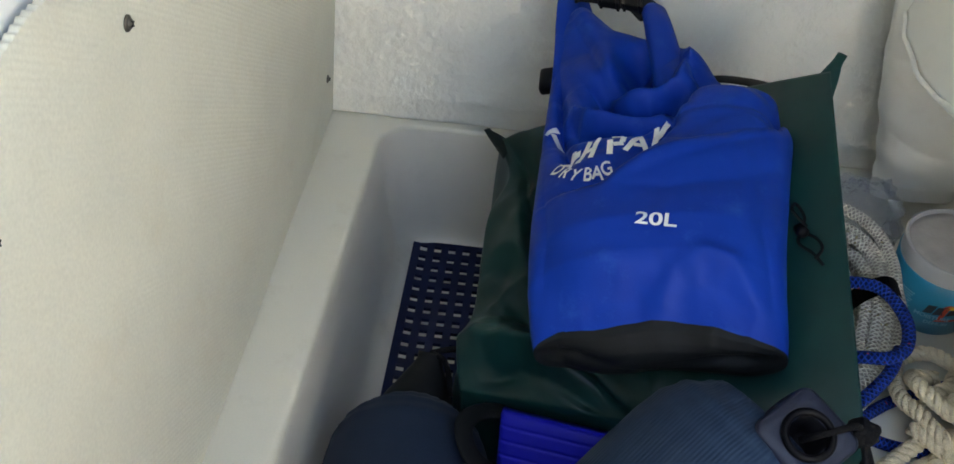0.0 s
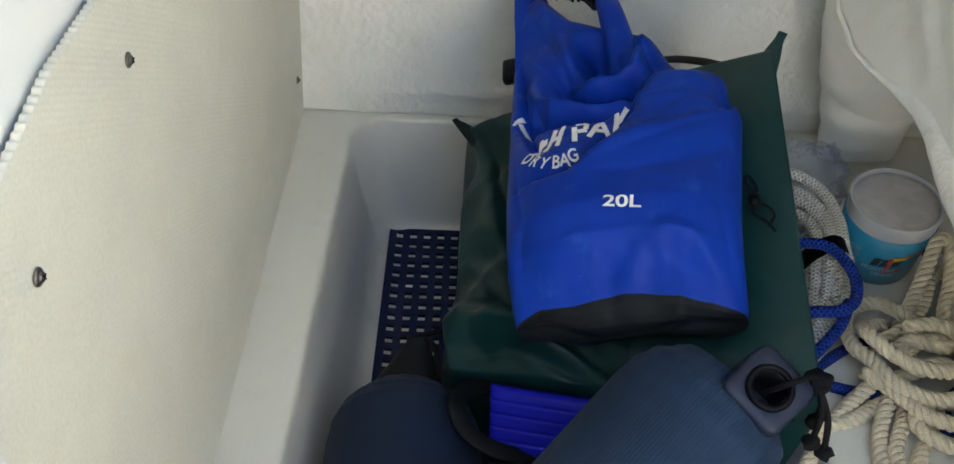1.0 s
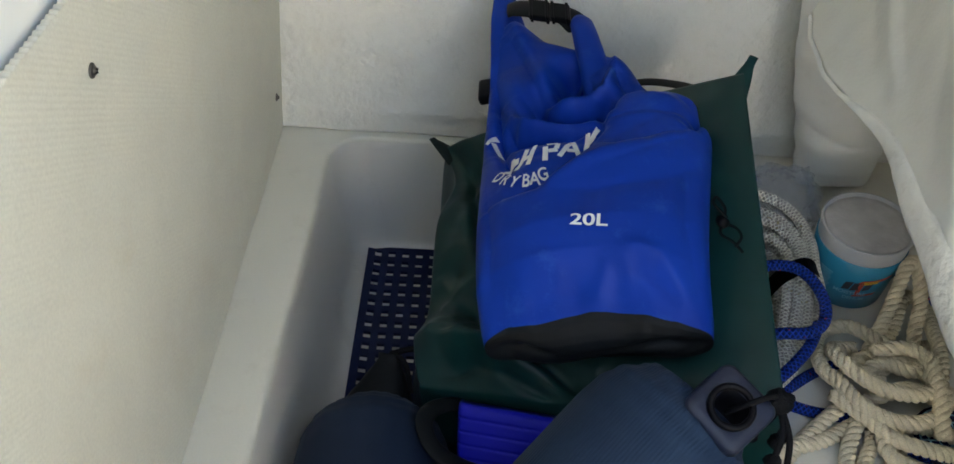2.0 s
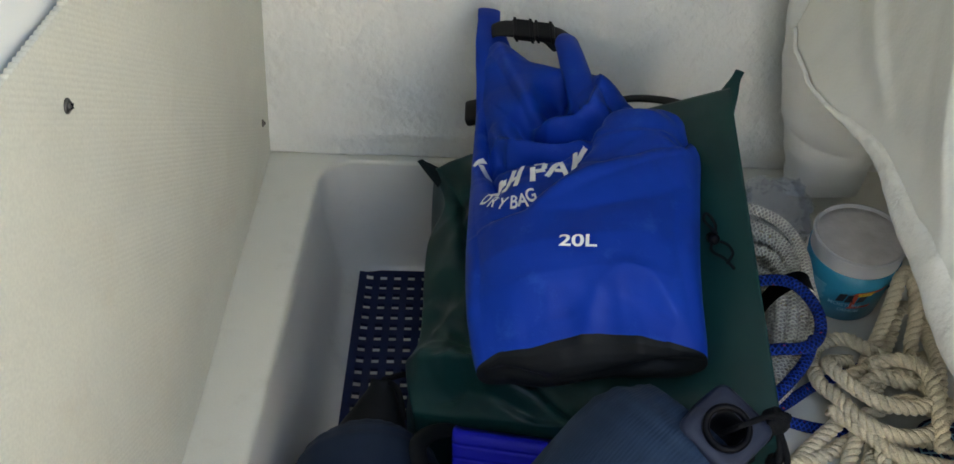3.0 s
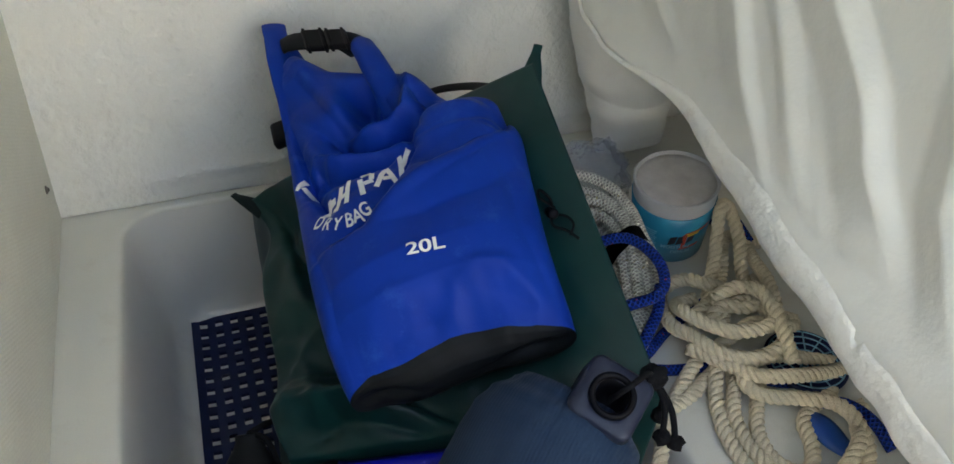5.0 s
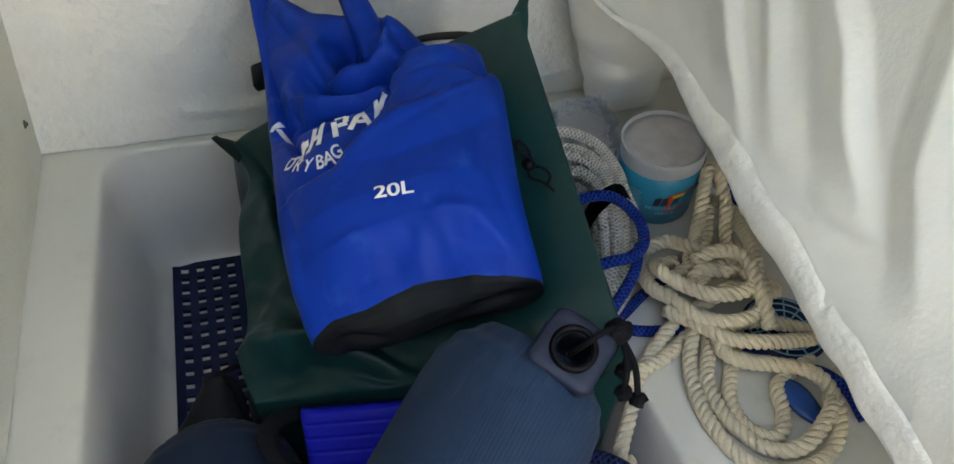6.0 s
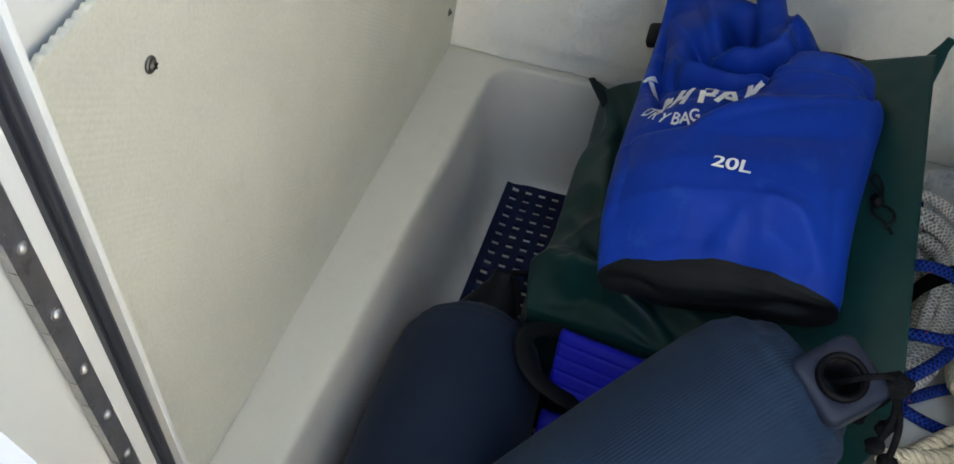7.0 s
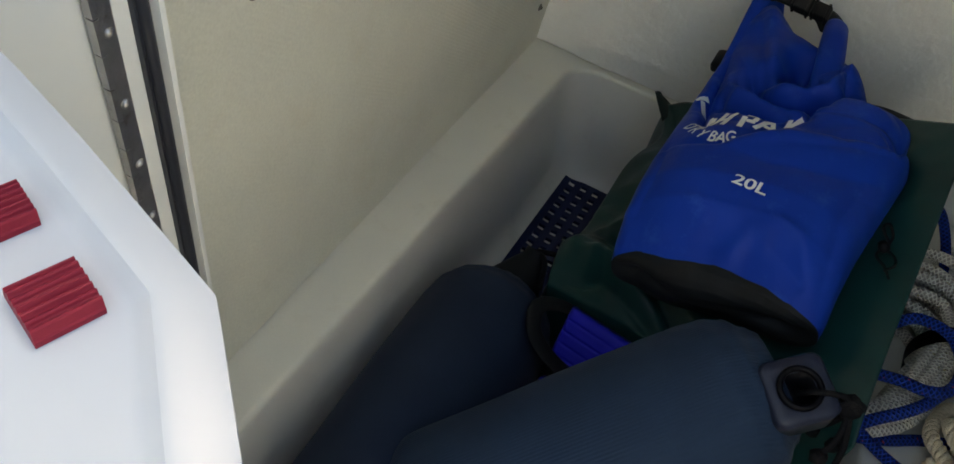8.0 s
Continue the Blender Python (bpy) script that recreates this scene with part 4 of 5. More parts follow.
def fender_body(axis0, axis1, radius, gather, n=140, m=120):
    """A rounded cloth-covered cylinder that gathers in at its first end."""
    a, b = Vector(axis0), Vector(axis1)
    d = (b - a)
    L = d.length
    d.normalize()
    s = d.cross(Vector((0, 0, 1))).normalized()
    w = s.cross(d)
    prof = [(0.0, gather), (0.010, lerp(gather, radius, 0.25)), (0.028, lerp(gather, radius, 0.68)), (0.05, lerp(gather, radius, 0.90)), (0.08, radius * 0.99), (0.12, radius), (L - 0.07, radius), (L - 0.03, radius * 0.82), (L - 0.01, radius * 0.5), (L, radius * 0.12)]
    bm = bmesh.new()
    rings = []
    for i in range(m + 1):
        x = L * i / m
        r = table(prof, x)[0]
        g = math.exp(-x / 0.035)
        ring = []
        for k in range(n):
            t = 2 * math.pi * k / n
            rr = r * (1 + 0.012 * g * math.sin(23 * t + 2 * math.sin(3 * t)) + 0.02 * noise.noise((math.cos(t) * 1.5, math.sin(t) * 1.5, x * 9)))
            ring.append(bm.verts.new(a + d * x + (s * math.cos(t) + w * math.sin(t)) * rr))
        rings.append(ring)
    for A, B in zip(rings, rings[1:]):
        for k in range(n):
            bm.faces.new((A[k], A[(k + 1) % n], B[(k + 1) % n], B[k]))
    bm.faces.new(rings[0])
    bm.faces.new(rings[-1])
    return bm, d, s, w


def build_fender_near():
    """Fender with a ribbed knit cover, drawn in round a black eye block."""
    a, b = Vector((0.358, 0.541, 0.166)), Vector((0.060, 0.296, -0.088))
    fe = thing("fender", b, "navy knit-covered boat fender with a vinyl eye end and black drawcord", "fender", "covered fenders")
    bm, d, s, w = fender_body(a, b, 0.094, 0.056)
    cover = part("cover", bm, M_NAVYRIB, fe)
    # eye block: a rounded square plate with a ring, facing up and back along the fender
    face = Vector((-0.10, -0.42, 0.90)).normalized()
    out = Vector((0.66, 0.50, 0.31))
    out = (out - face * out.dot(face)).normalized()
    side = face.cross(out)
    c = Vector((0.364, 0.488, 0.224))

    def to_eye(bm):
        m = Matrix((out, side, face)).transposed().to_4x4()
        m.translation = c
        bmesh.ops.transform(bm, matrix=m @ Matrix.Diagonal((0.80, 0.80, 1, 1)), verts=bm.verts[:])
        return bm
    bm = bmesh.new()
    prof = [(0.044, -0.040, 0.020), (0.042, -0.012, 0.018), (0.041, -0.003, 0.014), (0.037, 0.0, 0.011), (0.028, 0.0005, 0.010), (0.024, 0.0, 0.010)]
    rings = []
    for h, z, r in prof:
        rings.append([bm.verts.new((x, y, z)) for x, y in ring_rect(-h, h, -h, h, min(r, h * 0.45), 8)])
    for A, B in zip(rings, rings[1:]):
        for i in range(len(A)):
            bm.faces.new((A[i], A[(i + 1) % len(A)], B[(i + 1) % len(A)], B[i]))
    bm.faces.new(rings[0])
    n = len(rings[-1])
    hole = [bm.verts.new((0.0225 * math.cos(math.atan2(v.co.y, v.co.x)), 0.0225 * math.sin(math.atan2(v.co.y, v.co.x)), 0.0)) for v in rings[-1]]
    deep = [bm.verts.new((v.co.x * 0.9, v.co.y * 0.9, -0.034)) for v in hole]
    # Walls and bottom of the hole are painted black for the shade inside.
    for i in range(n):
        bm.faces.new((rings[-1][i], rings[-1][(i + 1) % n], hole[(i + 1) % n], hole[i]))
        bm.faces.new((hole[i], hole[(i + 1) % n], deep[(i + 1) % n], deep[i])).material_index = 1
    bm.faces.new(deep).material_index = 1
    eye = part("eye_block", to_eye(bm), [M_NAVYPL, M_BLACK], fe, "dark navy vinyl eye block")
    bm = bmesh.new()
    tube(bm, [Vector((0.0245 * math.cos(2 * math.pi * k / 48), 0.0245 * math.sin(2 * math.pi * k / 48), 0.002)) for k in range(48)], 0.0042, 10, closed=True)
    part("eye_ring", to_eye(bm), M_BLACK, eye, "black moulded ring")
    # gathered hem and drawcord with frayed knots
    hem = [a + d * 0.010 + (s * math.cos(2 * math.pi * k / 60) + w * math.sin(2 * math.pi * k / 60)) * 0.0555 for k in range(60)]
    part("drawstring_hem", tube(bmesh.new(), hem, 0.0045, 8, closed=True), M_NAVY, cover)
    k0 = c + out * 0.043 - side * 0.026 - face * 0.012
    part("drawcord", tube(bmesh.new(), spline([c - face * 0.02, c + out * 0.012 - side * 0.008 + face * 0.006, c + out * 0.035 - side * 0.018 + face * 0.005, k0], 0.003), 0.0030, 8), M_CORD, fe, "black drawcord")
    for tip in ((0.425, 0.490, 0.172), (0.430, 0.462, 0.160), (0.402, 0.500, 0.17), (0.41, 0.46, 0.18)):
        tip = Vector(tip)
        mid = (k0 + tip) / 2 + Vector((0.004, -0.004, 0.004))
        part("drawcord", tube(bmesh.new(), spline([k0, mid, tip], 0.003), 0.0032, 8), M_CORD, fe, "black drawcord")
        bm = bmesh.new()
        bmesh.ops.create_icosphere(bm, subdivisions=2, radius=0.0085, matrix=Matrix.Translation(tip))
        for v in bm.verts:
            v.co += (v.co - tip) * 0.5 * noise.noise(v.co * 190)
        part("knot", bm, M_CORD, fe, "frayed cord end")
    bm = bmesh.new()
    bmesh.ops.create_icosphere(bm, subdivisions=3, radius=0.013, matrix=Matrix.Translation(k0))
    for v in bm.verts:
        v.co += (v.co - k0) * 0.45 * noise.noise(v.co * 120)
    part("knot", bm, M_CORD, fe, "tight black knot")


build_fender_near()


def build_fender_far():
    """The second fender, its black end pointing into the well."""
    a, b = Vector((0.024, 0.695, -0.100)), Vector((0.022, 0.165, -0.100))
    fe = thing("fender", (0.02, 0.4, -0.21), "navy cloth-covered boat fender with a black end lying in the well", "fender", "covered fenders")
    bm, d, s, w = fender_body(a, b, 0.100, 0.064)
    part("cover", bm, M_NAVY, fe)
    bm = bmesh.new()
    tube(bm, spline([a + Vector((0, -0.03, 0)), a + Vector((0.004, 0.012, 0.01)), a + Vector((0.008, 0.030, 0.03)), a + Vector((0.012, 0.052, 0.05)), a + Vector((0.014, 0.066, 0.062))], 0.004),
         lambda t: lerp(0.068, 0.016, min(1, max(0, t * 1.25 - 0.15))), 30, flat=0.8)
    part("end_cap", bm, M_BLACKCLOTH, fe, "black cloth end")
    k = a + Vector((0.014, 0.066, 0.062))
    for pts in ([k, k + Vector((0.03, 0.01, 0.0)), k + Vector((0.06, 0.012, -0.01)), k + Vector((0.085, 0.02, -0.02))],
                [k, k + Vector((0.02, -0.02, 0.005)), k + Vector((0.03, -0.05, -0.02))]):
        part("drawcord", tube(bmesh.new(), spline(pts, 0.003), 0.004, 8), M_CORD, fe, "black cord")


build_fender_far()


def build_fin():
    """A swim fin: ribbed blue blade and a black foot strap."""
    fin = thing("swim_fin", (0.17, 0.58, -0.12), "bright blue ribbed swim fin with a black strap between the fenders", "swim fin")
    o, u, v = Vector((0.123, 0.632, 0.026)), Vector((0.158, -0.042, 0.022)), Vector((0.002, -0.050, -0.062))
    nrm = u.cross(v).normalized()
    nrm = -nrm if nrm.z < 0 else nrm

    def blade(o, u, v, ribs, thick):
        bm = bmesh.new()

        def fn(s, t):
            e = min(s, 1 - s) * u.length
            f = min(t, 1 - t) * v.length
            round_ = -0.006 * math.exp(-e / 0.004) - 0.006 * math.exp(-f / 0.004)
            groove = -0.0016 * max(0.0, math.cos(2 * math.pi * (t * ribs))) ** 8
            return o + u * s + v * t + nrm * (round_ + groove)
        V = grid(bm, fn, 40, 60)
        thicken(bm, V, lambda c: nrm * -thick)
        return bm
    part("blade", blade(o, u, v, 5, 0.014), M_FIN, fin)
    o2 = Vector((0.125, 0.578, -0.065))
    part("lower_blade", blade(o2, Vector((0.14, -0.01, 0.01)), Vector((0.0, -0.055, -0.05)), 4, 0.014), M_FIN, fin)
    pts = [(0.240, 0.640, -0.010), (0.170, 0.655, -0.012), (0.112, 0.654, -0.004), (0.086, 0.626, 0.006), (0.093, 0.596, -0.002), (0.115, 0.580, -0.012), (0.147, 0.572, -0.022), (0.186, 0.574, -0.032), (0.224, 0.576, -0.034), (0.267, 0.584, -0.032)]
    part("strap", tube(bmesh.new(), spline(pts, 0.005), 0.011, 12, flat=0.2), M_BLACKCLOTH, fin, "black rubber strap")


build_fin()


def build_buoy():
    bu = thing("buoy", (0.398, 0.425, -0.15), "round orange-red vinyl buoy lying in the well", "buoy")
    c, r = Vector((0.402, 0.432, -0.048)), 0.088
    bm = bmesh.new()
    bmesh.ops.create_uvsphere(bm, u_segments=40, v_segments=24, radius=r, matrix=Matrix.Translation(c))
    part("body", bm, M_RED, bu)
    rp = thing("rope", (0.45, 0.4, -0.1), "navy braided rope lying over the red buoy", "rope")
    pts = [(0.36, 0.522, 0.018), (0.400, 0.497, 0.034), (0.446, 0.465, 0.028), (0.484, 0.420, -0.016), (0.487, 0.36, -0.09), (0.47, 0.30, -0.16)]
    part("line", tube(bmesh.new(), spline(pts, 0.004), 0.0085, 14), M_BRAIDN, rp)


build_buoy()


# ---- on the shelf: ropes, tub, film, cover ----
def build_white_rope():
    """The pale twisted anchor rope, heaped in loops on the shelf."""
    R = 0.0095
    runs = [
        # outer loop and its return
        [(0.625, 0.642, 0.030), (0.596, 0.594, 0.014), (0.579, 0.540, 0.010), (0.579, 0.481, 0.010), (0.599, 0.441, 0.010), (0.639, 0.424, 0.010), (0.690, 0.434, 0.012), (0.722, 0.466, 0.022), (0.730, 0.503, 0.030), (0.722, 0.531, 0.030), (0.690, 0.551, 0.028), (0.652, 0.567, 0.028), (0.634, 0.588, 0.030), (0.645, 0.612, 0.036), (0.70, 0.62, 0.03), (0.78, 0.60, 0.012)],
        [(0.655, 0.66, 0.012), (0.634, 0.612, 0.012), (0.604, 0.564, 0.012), (0.598, 0.516, 0.010), (0.610, 0.475, 0.010), (0.630, 0.452, 0.012), (0.661, 0.445, 0.022), (0.706, 0.469, 0.034), (0.735, 0.50, 0.02), (0.77, 0.53, 0.01)],
        [(0.665, 0.60, 0.010), (0.640, 0.568, 0.010), (0.618, 0.533, 0.010), (0.613, 0.497, 0.010), (0.628, 0.472, 0.010), (0.649, 0.472, 0.010), (0.668, 0.494, 0.010), (0.682, 0.529, 0.010), (0.705, 0.545, 0.010), (0.75, 0.56, 0.010)],
        [(0.590, 0.66, 0.04), (0.622, 0.620, 0.042), (0.641, 0.595, 0.042), (0.676, 0.580, 0.042), (0.732, 0.578, 0.030), (0.80, 0.585, 0.012)],
        # the nest
        [(0.70, 0.73, 0.045), (0.676, 0.745, 0.05), (0.654, 0.782, 0.035), (0.615, 0.772, 0.025), (0.590, 0.706, 0.040), (0.600, 0.668, 0.050), (0.616, 0.632, 0.052), (0.653, 0.612, 0.050), (0.699, 0.618, 0.052), (0.725, 0.65, 0.055), (0.72, 0.69, 0.06)],
        [(0.66, 0.755, 0.02), (0.625, 0.745, 0.030), (0.603, 0.708, 0.060), (0.616, 0.672, 0.066), (0.641, 0.647, 0.068), (0.677, 0.640, 0.068), (0.704, 0.650, 0.066), (0.716, 0.675, 0.06), (0.70, 0.70, 0.055), (0.67, 0.70, 0.05), (0.65, 0.675, 0.04)],
        [(0.655, 0.715, 0.060), (0.691, 0.713, 0.072), (0.711, 0.687, 0.078), (0.706, 0.640, 0.070), (0.699, 0.592, 0.050)],
        [(0.64, 0.69, 0.03), (0.66, 0.70, 0.055), (0.69, 0.685, 0.06), (0.72, 0.70, 0.05), (0.745, 0.73, 0.035), (0.77, 0.77, 0.015)],
        [(0.63, 0.66, 0.02), (0.66, 0.66, 0.045), (0.69, 0.665, 0.05), (0.73, 0.66, 0.035), (0.77, 0.67, 0.015)],
        [(0.63, 0.72, 0.02), (0.67, 0.73, 0.035), (0.71, 0.715, 0.045), (0.74, 0.69, 0.03), (0.78, 0.68, 0.012)],
        # strands that rise behind the tub
        [(0.655, 0.70, 0.02), (0.672, 0.742, 0.030), (0.700, 0.780, 0.045), (0.722, 0.815, 0.075), (0.738, 0.842, 0.10), (0.755, 0.845, 0.095), (0.76, 0.81, 0.06), (0.745, 0.765, 0.03), (0.75, 0.72, 0.02), (0.76, 0.68, 0.02)],
        [(0.672, 0.71, 0.02), (0.690, 0.748, 0.025), (0.722, 0.785, 0.03), (0.75, 0.83, 0.04), (0.79, 0.86, 0.02), (0.83, 0.84, 0.012)],
        [(0.79, 0.83, 0.03), (0.772, 0.78, 0.04), (0.758, 0.735, 0.05), (0.745, 0.70, 0.05), (0.73, 0.665, 0.045)],
        # the two tails towards the cushion
        [(0.625, 0.665, 0.03), (0.600, 0.650, 0.022), (0.560, 0.622, 0.011), (0.520, 0.585, 0.010), (0.492, 0.545, 0.004), (0.470, 0.515, -0.012), (0.462, 0.49, -0.045), (0.470, 0.478, -0.07), (0.485, 0.49, -0.06), (0.480, 0.51, -0.03)],
        [(0.640, 0.640, 0.03), (0.613, 0.632, 0.012), (0.574, 0.612, 0.010), (0.531, 0.598, 0.012), (0.500, 0.585, 0.018)],
    ]
    rp = thing("rope", (0.66, 0.6, 0), "cream three-strand twisted rope heaped in loose loops on the shelf", "rope")
    for run in runs:
        for strand in rope3(spline([Vector(p) for p in run], 0.0026), R):
            part("strand", strand, M_ROPE, rp)


build_white_rope()


def build_hank():
    """White braided line coiled into a hank and bound with a black band."""
    hk = thing("rope_hank", (0.55, 0.8, 0), "white braided rope coiled into a hank with a black band", "rope")
    outer = [(0.495, 0.995, 0.06), (0.530, 0.992, 0.085), (0.565, 0.978, 0.10), (0.592, 0.958, 0.10), (0.609, 0.923, 0.10), (0.610, 0.874, 0.10), (0.600, 0.824, 0.098), (0.596, 0.775, 0.088), (0.567, 0.720, 0.078), (0.526, 0.683, 0.068), (0.490, 0.670, 0.05)]
    inner = [(0.495, 0.912, 0.06), (0.520, 0.908, 0.08), (0.545, 0.903, 0.09), (0.565, 0.896, 0.092), (0.576, 0.878, 0.092), (0.577, 0.847, 0.092), (0.562, 0.804, 0.09), (0.545, 0.760, 0.082), (0.532, 0.718, 0.075), (0.515, 0.690, 0.065), (0.490, 0.682, 0.05)]
    for layer in range(4):
        for i in range(4):
            f = i / 3
            pts = []
            for k, (p, q) in enumerate(zip(outer, inner)):
                w = Vector(p).lerp(Vector(q), f)
                w.z = max(0.008, w.z - 0.026 * layer - 0.006 * (i % 2) + 0.004 * noise.noise((i * 3.1 + layer, k * 0.6, 5)))
                w.x += 0.004 * noise.noise((i * 2.3, k * 0.5, layer * 3)) - 0.004 * (layer % 2)
                pts.append(w)
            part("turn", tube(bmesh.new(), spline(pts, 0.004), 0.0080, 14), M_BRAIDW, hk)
    c = Vector((0.578, 0.812, 0.060))
    ring = [c + Vector((0.036 * math.cos(a), 0.003 * math.sin(2 * a), 0.053 * math.sin(a))) for a in [2 * math.pi * k / 48 for k in range(48)]]
    bm = bmesh.new()
    lo = [bm.verts.new(p + Vector((0, -0.013, 0))) for p in ring]
    hi = [bm.verts.new(p + Vector((0, 0.013, 0.004))) for p in ring]
    for k in range(48):
        bm.faces.new((lo[k], lo[(k + 1) % 48], hi[(k + 1) % 48], hi[k]))
    bmesh.ops.solidify(bm, geom=bm.faces[:], thickness=0.002)
    part("band", bm, M_BLACKCLOTH, hk, "black band")


build_hank()


def build_blue_rope():
    rp = thing("rope", (0.57, 0.72, 0), "royal blue braided rope with red flecks beside the hank", "rope")
    runs = [[(0.495, 0.790, 0.10), (0.515, 0.800, 0.118), (0.540, 0.802, 0.122), (0.562, 0.795, 0.122), (0.576, 0.772, 0.12), (0.580, 0.741, 0.116), (0.570, 0.712, 0.11), (0.546, 0.697, 0.108), (0.516, 0.697, 0.105), (0.490, 0.705, 0.09)],
            [(0.574, 0.725, 0.094), (0.552, 0.690, 0.092), (0.528, 0.666, 0.085), (0.504, 0.648, 0.075), (0.485, 0.635, 0.06)],
            [(0.500, 0.665, 0.009), (0.549, 0.689, 0.009), (0.591, 0.716, 0.009), (0.626, 0.733, 0.009), (0.672, 0.752, 0.009), (0.71, 0.765, 0.009)],
            [(0.500, 0.674, 0.024), (0.541, 0.664, 0.012), (0.569, 0.656, 0.009), (0.598, 0.650, 0.009), (0.626, 0.646, 0.009), (0.66, 0.62, 0.010), (0.69, 0.595, 0.010), (0.74, 0.58, 0.010)],
            [(0.515, 1.09, 0.11), (0.545, 1.075, 0.105), (0.575, 1.035, 0.07), (0.590, 1.00, 0.03), (0.60, 0.96, 0.01)],
            [(0.715, 0.545, 0.018), (0.735, 0.525, 0.03), (0.752, 0.495, 0.026), (0.757, 0.46, 0.012)],
            [(0.75, 0.87, 0.05), (0.78, 0.87, 0.06), (0.80, 0.83, 0.03)]]
    for run in runs:
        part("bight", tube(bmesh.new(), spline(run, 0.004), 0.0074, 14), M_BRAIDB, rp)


build_blue_rope()


def build_tub():
    """A dehumidifier tub: teal label, milky rim, film over white crystals."""
    base = Vector((0.702, 0.902, 0.0))
    tb = thing("dehumidifier_tub", base, "teal-labelled plastic moisture absorber tub with a milky film top", "tub")
    lean = Matrix.Translation(base) @ Matrix.Rotation(radians(-6), 4, "Y") @ Matrix.Rotation(radians(5), 4, "X")

    def turned(prof):
        bm = lathe(bmesh.new(), prof, 56)
        bmesh.ops.transform(bm, matrix=lean, verts=bm.verts[:])
        return bm
    part("body", turned([(0.042, 0.004), (0.050, 0.0045), (0.053, 0.010), (0.0600, 0.088), (0.0603, 0.092), (0.0610, 0.124), (0.0610, 0.130), (0.058, 0.131), (0.057, 0.110)]), M_TUBWHITE, tb)
    label = part("label", turned([(0.0532, 0.0095), (0.0542, 0.0100), (0.0622, 0.104), (0.0612, 0.1045)]), M_TEAL, tb, "teal paper label")
    bm = lathe(bmesh.new(), [(0.0585, 0.1180), (0.0580, 0.1265), (0.045, 0.1285), (0.025, 0.1275), (0.006, 0.1270)], 56)
    for v in bm.verts:
        v.co.z += 0.0022 * noise.noise(v.co * 45)
    bmesh.ops.transform(bm, matrix=lean, verts=bm.verts[:])
    part("film", bm, M_FILM, tb, "wrinkled clear film over crystals")
    bm = bmesh.new()
    tube(bm, [Vector((0.0605 * math.cos(2 * math.pi * k / 56), 0.0605 * math.sin(2 * math.pi * k / 56), 0.130)) for k in range(56)], 0.0022, 8, closed=True)
    bmesh.ops.transform(bm, matrix=lean, verts=bm.verts[:])
    part("rim", bm, M_TUBWHITE, tb)

    def wrap(bm, a0, z0, m, name, lbl):
        """Bend flat print round the label: a0 its middle, degrees; z0 its height."""
        bmesh.ops.subdivide_edges(bm, edges=bm.edges[:], cuts=1)
        for v in bm.verts:
            z = z0 + v.co.y
            r = lerp(0.0542, 0.0618, (z - 0.010) / 0.088) + 0.0007
            a = radians(a0) + v.co.x / r
            v.co = Vector((r * math.cos(a), r * math.sin(a), z))
        bmesh.ops.transform(bm, matrix=lean, verts=bm.verts[:])
        part(name, bm, m, label, lbl, smooth=False)

    def patch(w, h, skew=0.0):
        bm = bmesh.new()
        nx = max(2, int(w / 0.004))
        T = [bm.verts.new((lerp(-w / 2, w / 2, i / nx) + skew, h / 2 + skew * lerp(-0.5, 0.5, i / nx), 0)) for i in range(nx + 1)]
        B = [bm.verts.new((lerp(-w / 2, w / 2, i / nx), -h / 2 + skew * lerp(-0.5, 0.5, i / nx), 0)) for i in range(nx + 1)]
        for i in range(nx):
            bm.faces.new((T[i], T[i + 1], B[i + 1], B[i]))
        return bm
    wrap(words("MOISTURE", 0.0095), -110, 0.046, M_PRINTPALE, "print", "pale printed words")
    wrap(words("DEHUM", 0.0085), -102, 0.035, M_PRINTPALE, "print", "pale printed words")
    wrap(patch(0.010, 0.017, 0.003), -118, 0.061, M_PRINTDK, "print", "dark printed block")
    wrap(patch(0.012, 0.017, 0.003), -106, 0.062, M_PRINTDK, "print", "dark printed block")
    wrap(patch(0.010, 0.014, 0.003), -92, 0.062, M_PRINTDK, "print", "dark printed block")
    wrap(patch(0.044, 0.006, 0.006), -84, 0.076, M_PRINTRED, "print", "red printed stroke")
    wrap(patch(0.006, 0.026, 0.002), -101, 0.057, M_PRINTRED, "print", "red printed stroke")
    wrap(patch(0.030, 0.005, 0.004), -92, 0.044, M_PRINTRED, "print", "red printed stroke")
    wrap(patch(0.022, 0.0075, 0.003), -90, 0.072, M_PRINTYEL, "print", "yellow printed block")
    for i in range(8):
        wrap(patch(0.022 - 0.003 * (i % 3), 0.0016), -150, 0.074 - 0.0042 * i, M_PRINTPALE, "print", "line of fine print")


build_tub()


def build_film_bag():
    bm = bmesh.new()
    bmesh.ops.create_icosphere(bm, subdivisions=5, radius=1.0)
    for v in bm.verts:
        n1 = noise.noise(v.co * 2.2) * 0.35 + abs(noise.noise(v.co * 5.0)) * 0.22 + 0.08 * noise.noise(v.co * 13)
        q = v.co * (0.8 + n1)
        v.co = Vector((0.635 + q.x * 0.062, 1.035 + q.y * 0.075, max(0.002, 0.05 + q.z * 0.055)))
    whole("plastic_bag", bm, M_CLEAR, "crumpled clear plastic bag on the shelf by the bulkhead", "plastic bag")


build_film_bag()


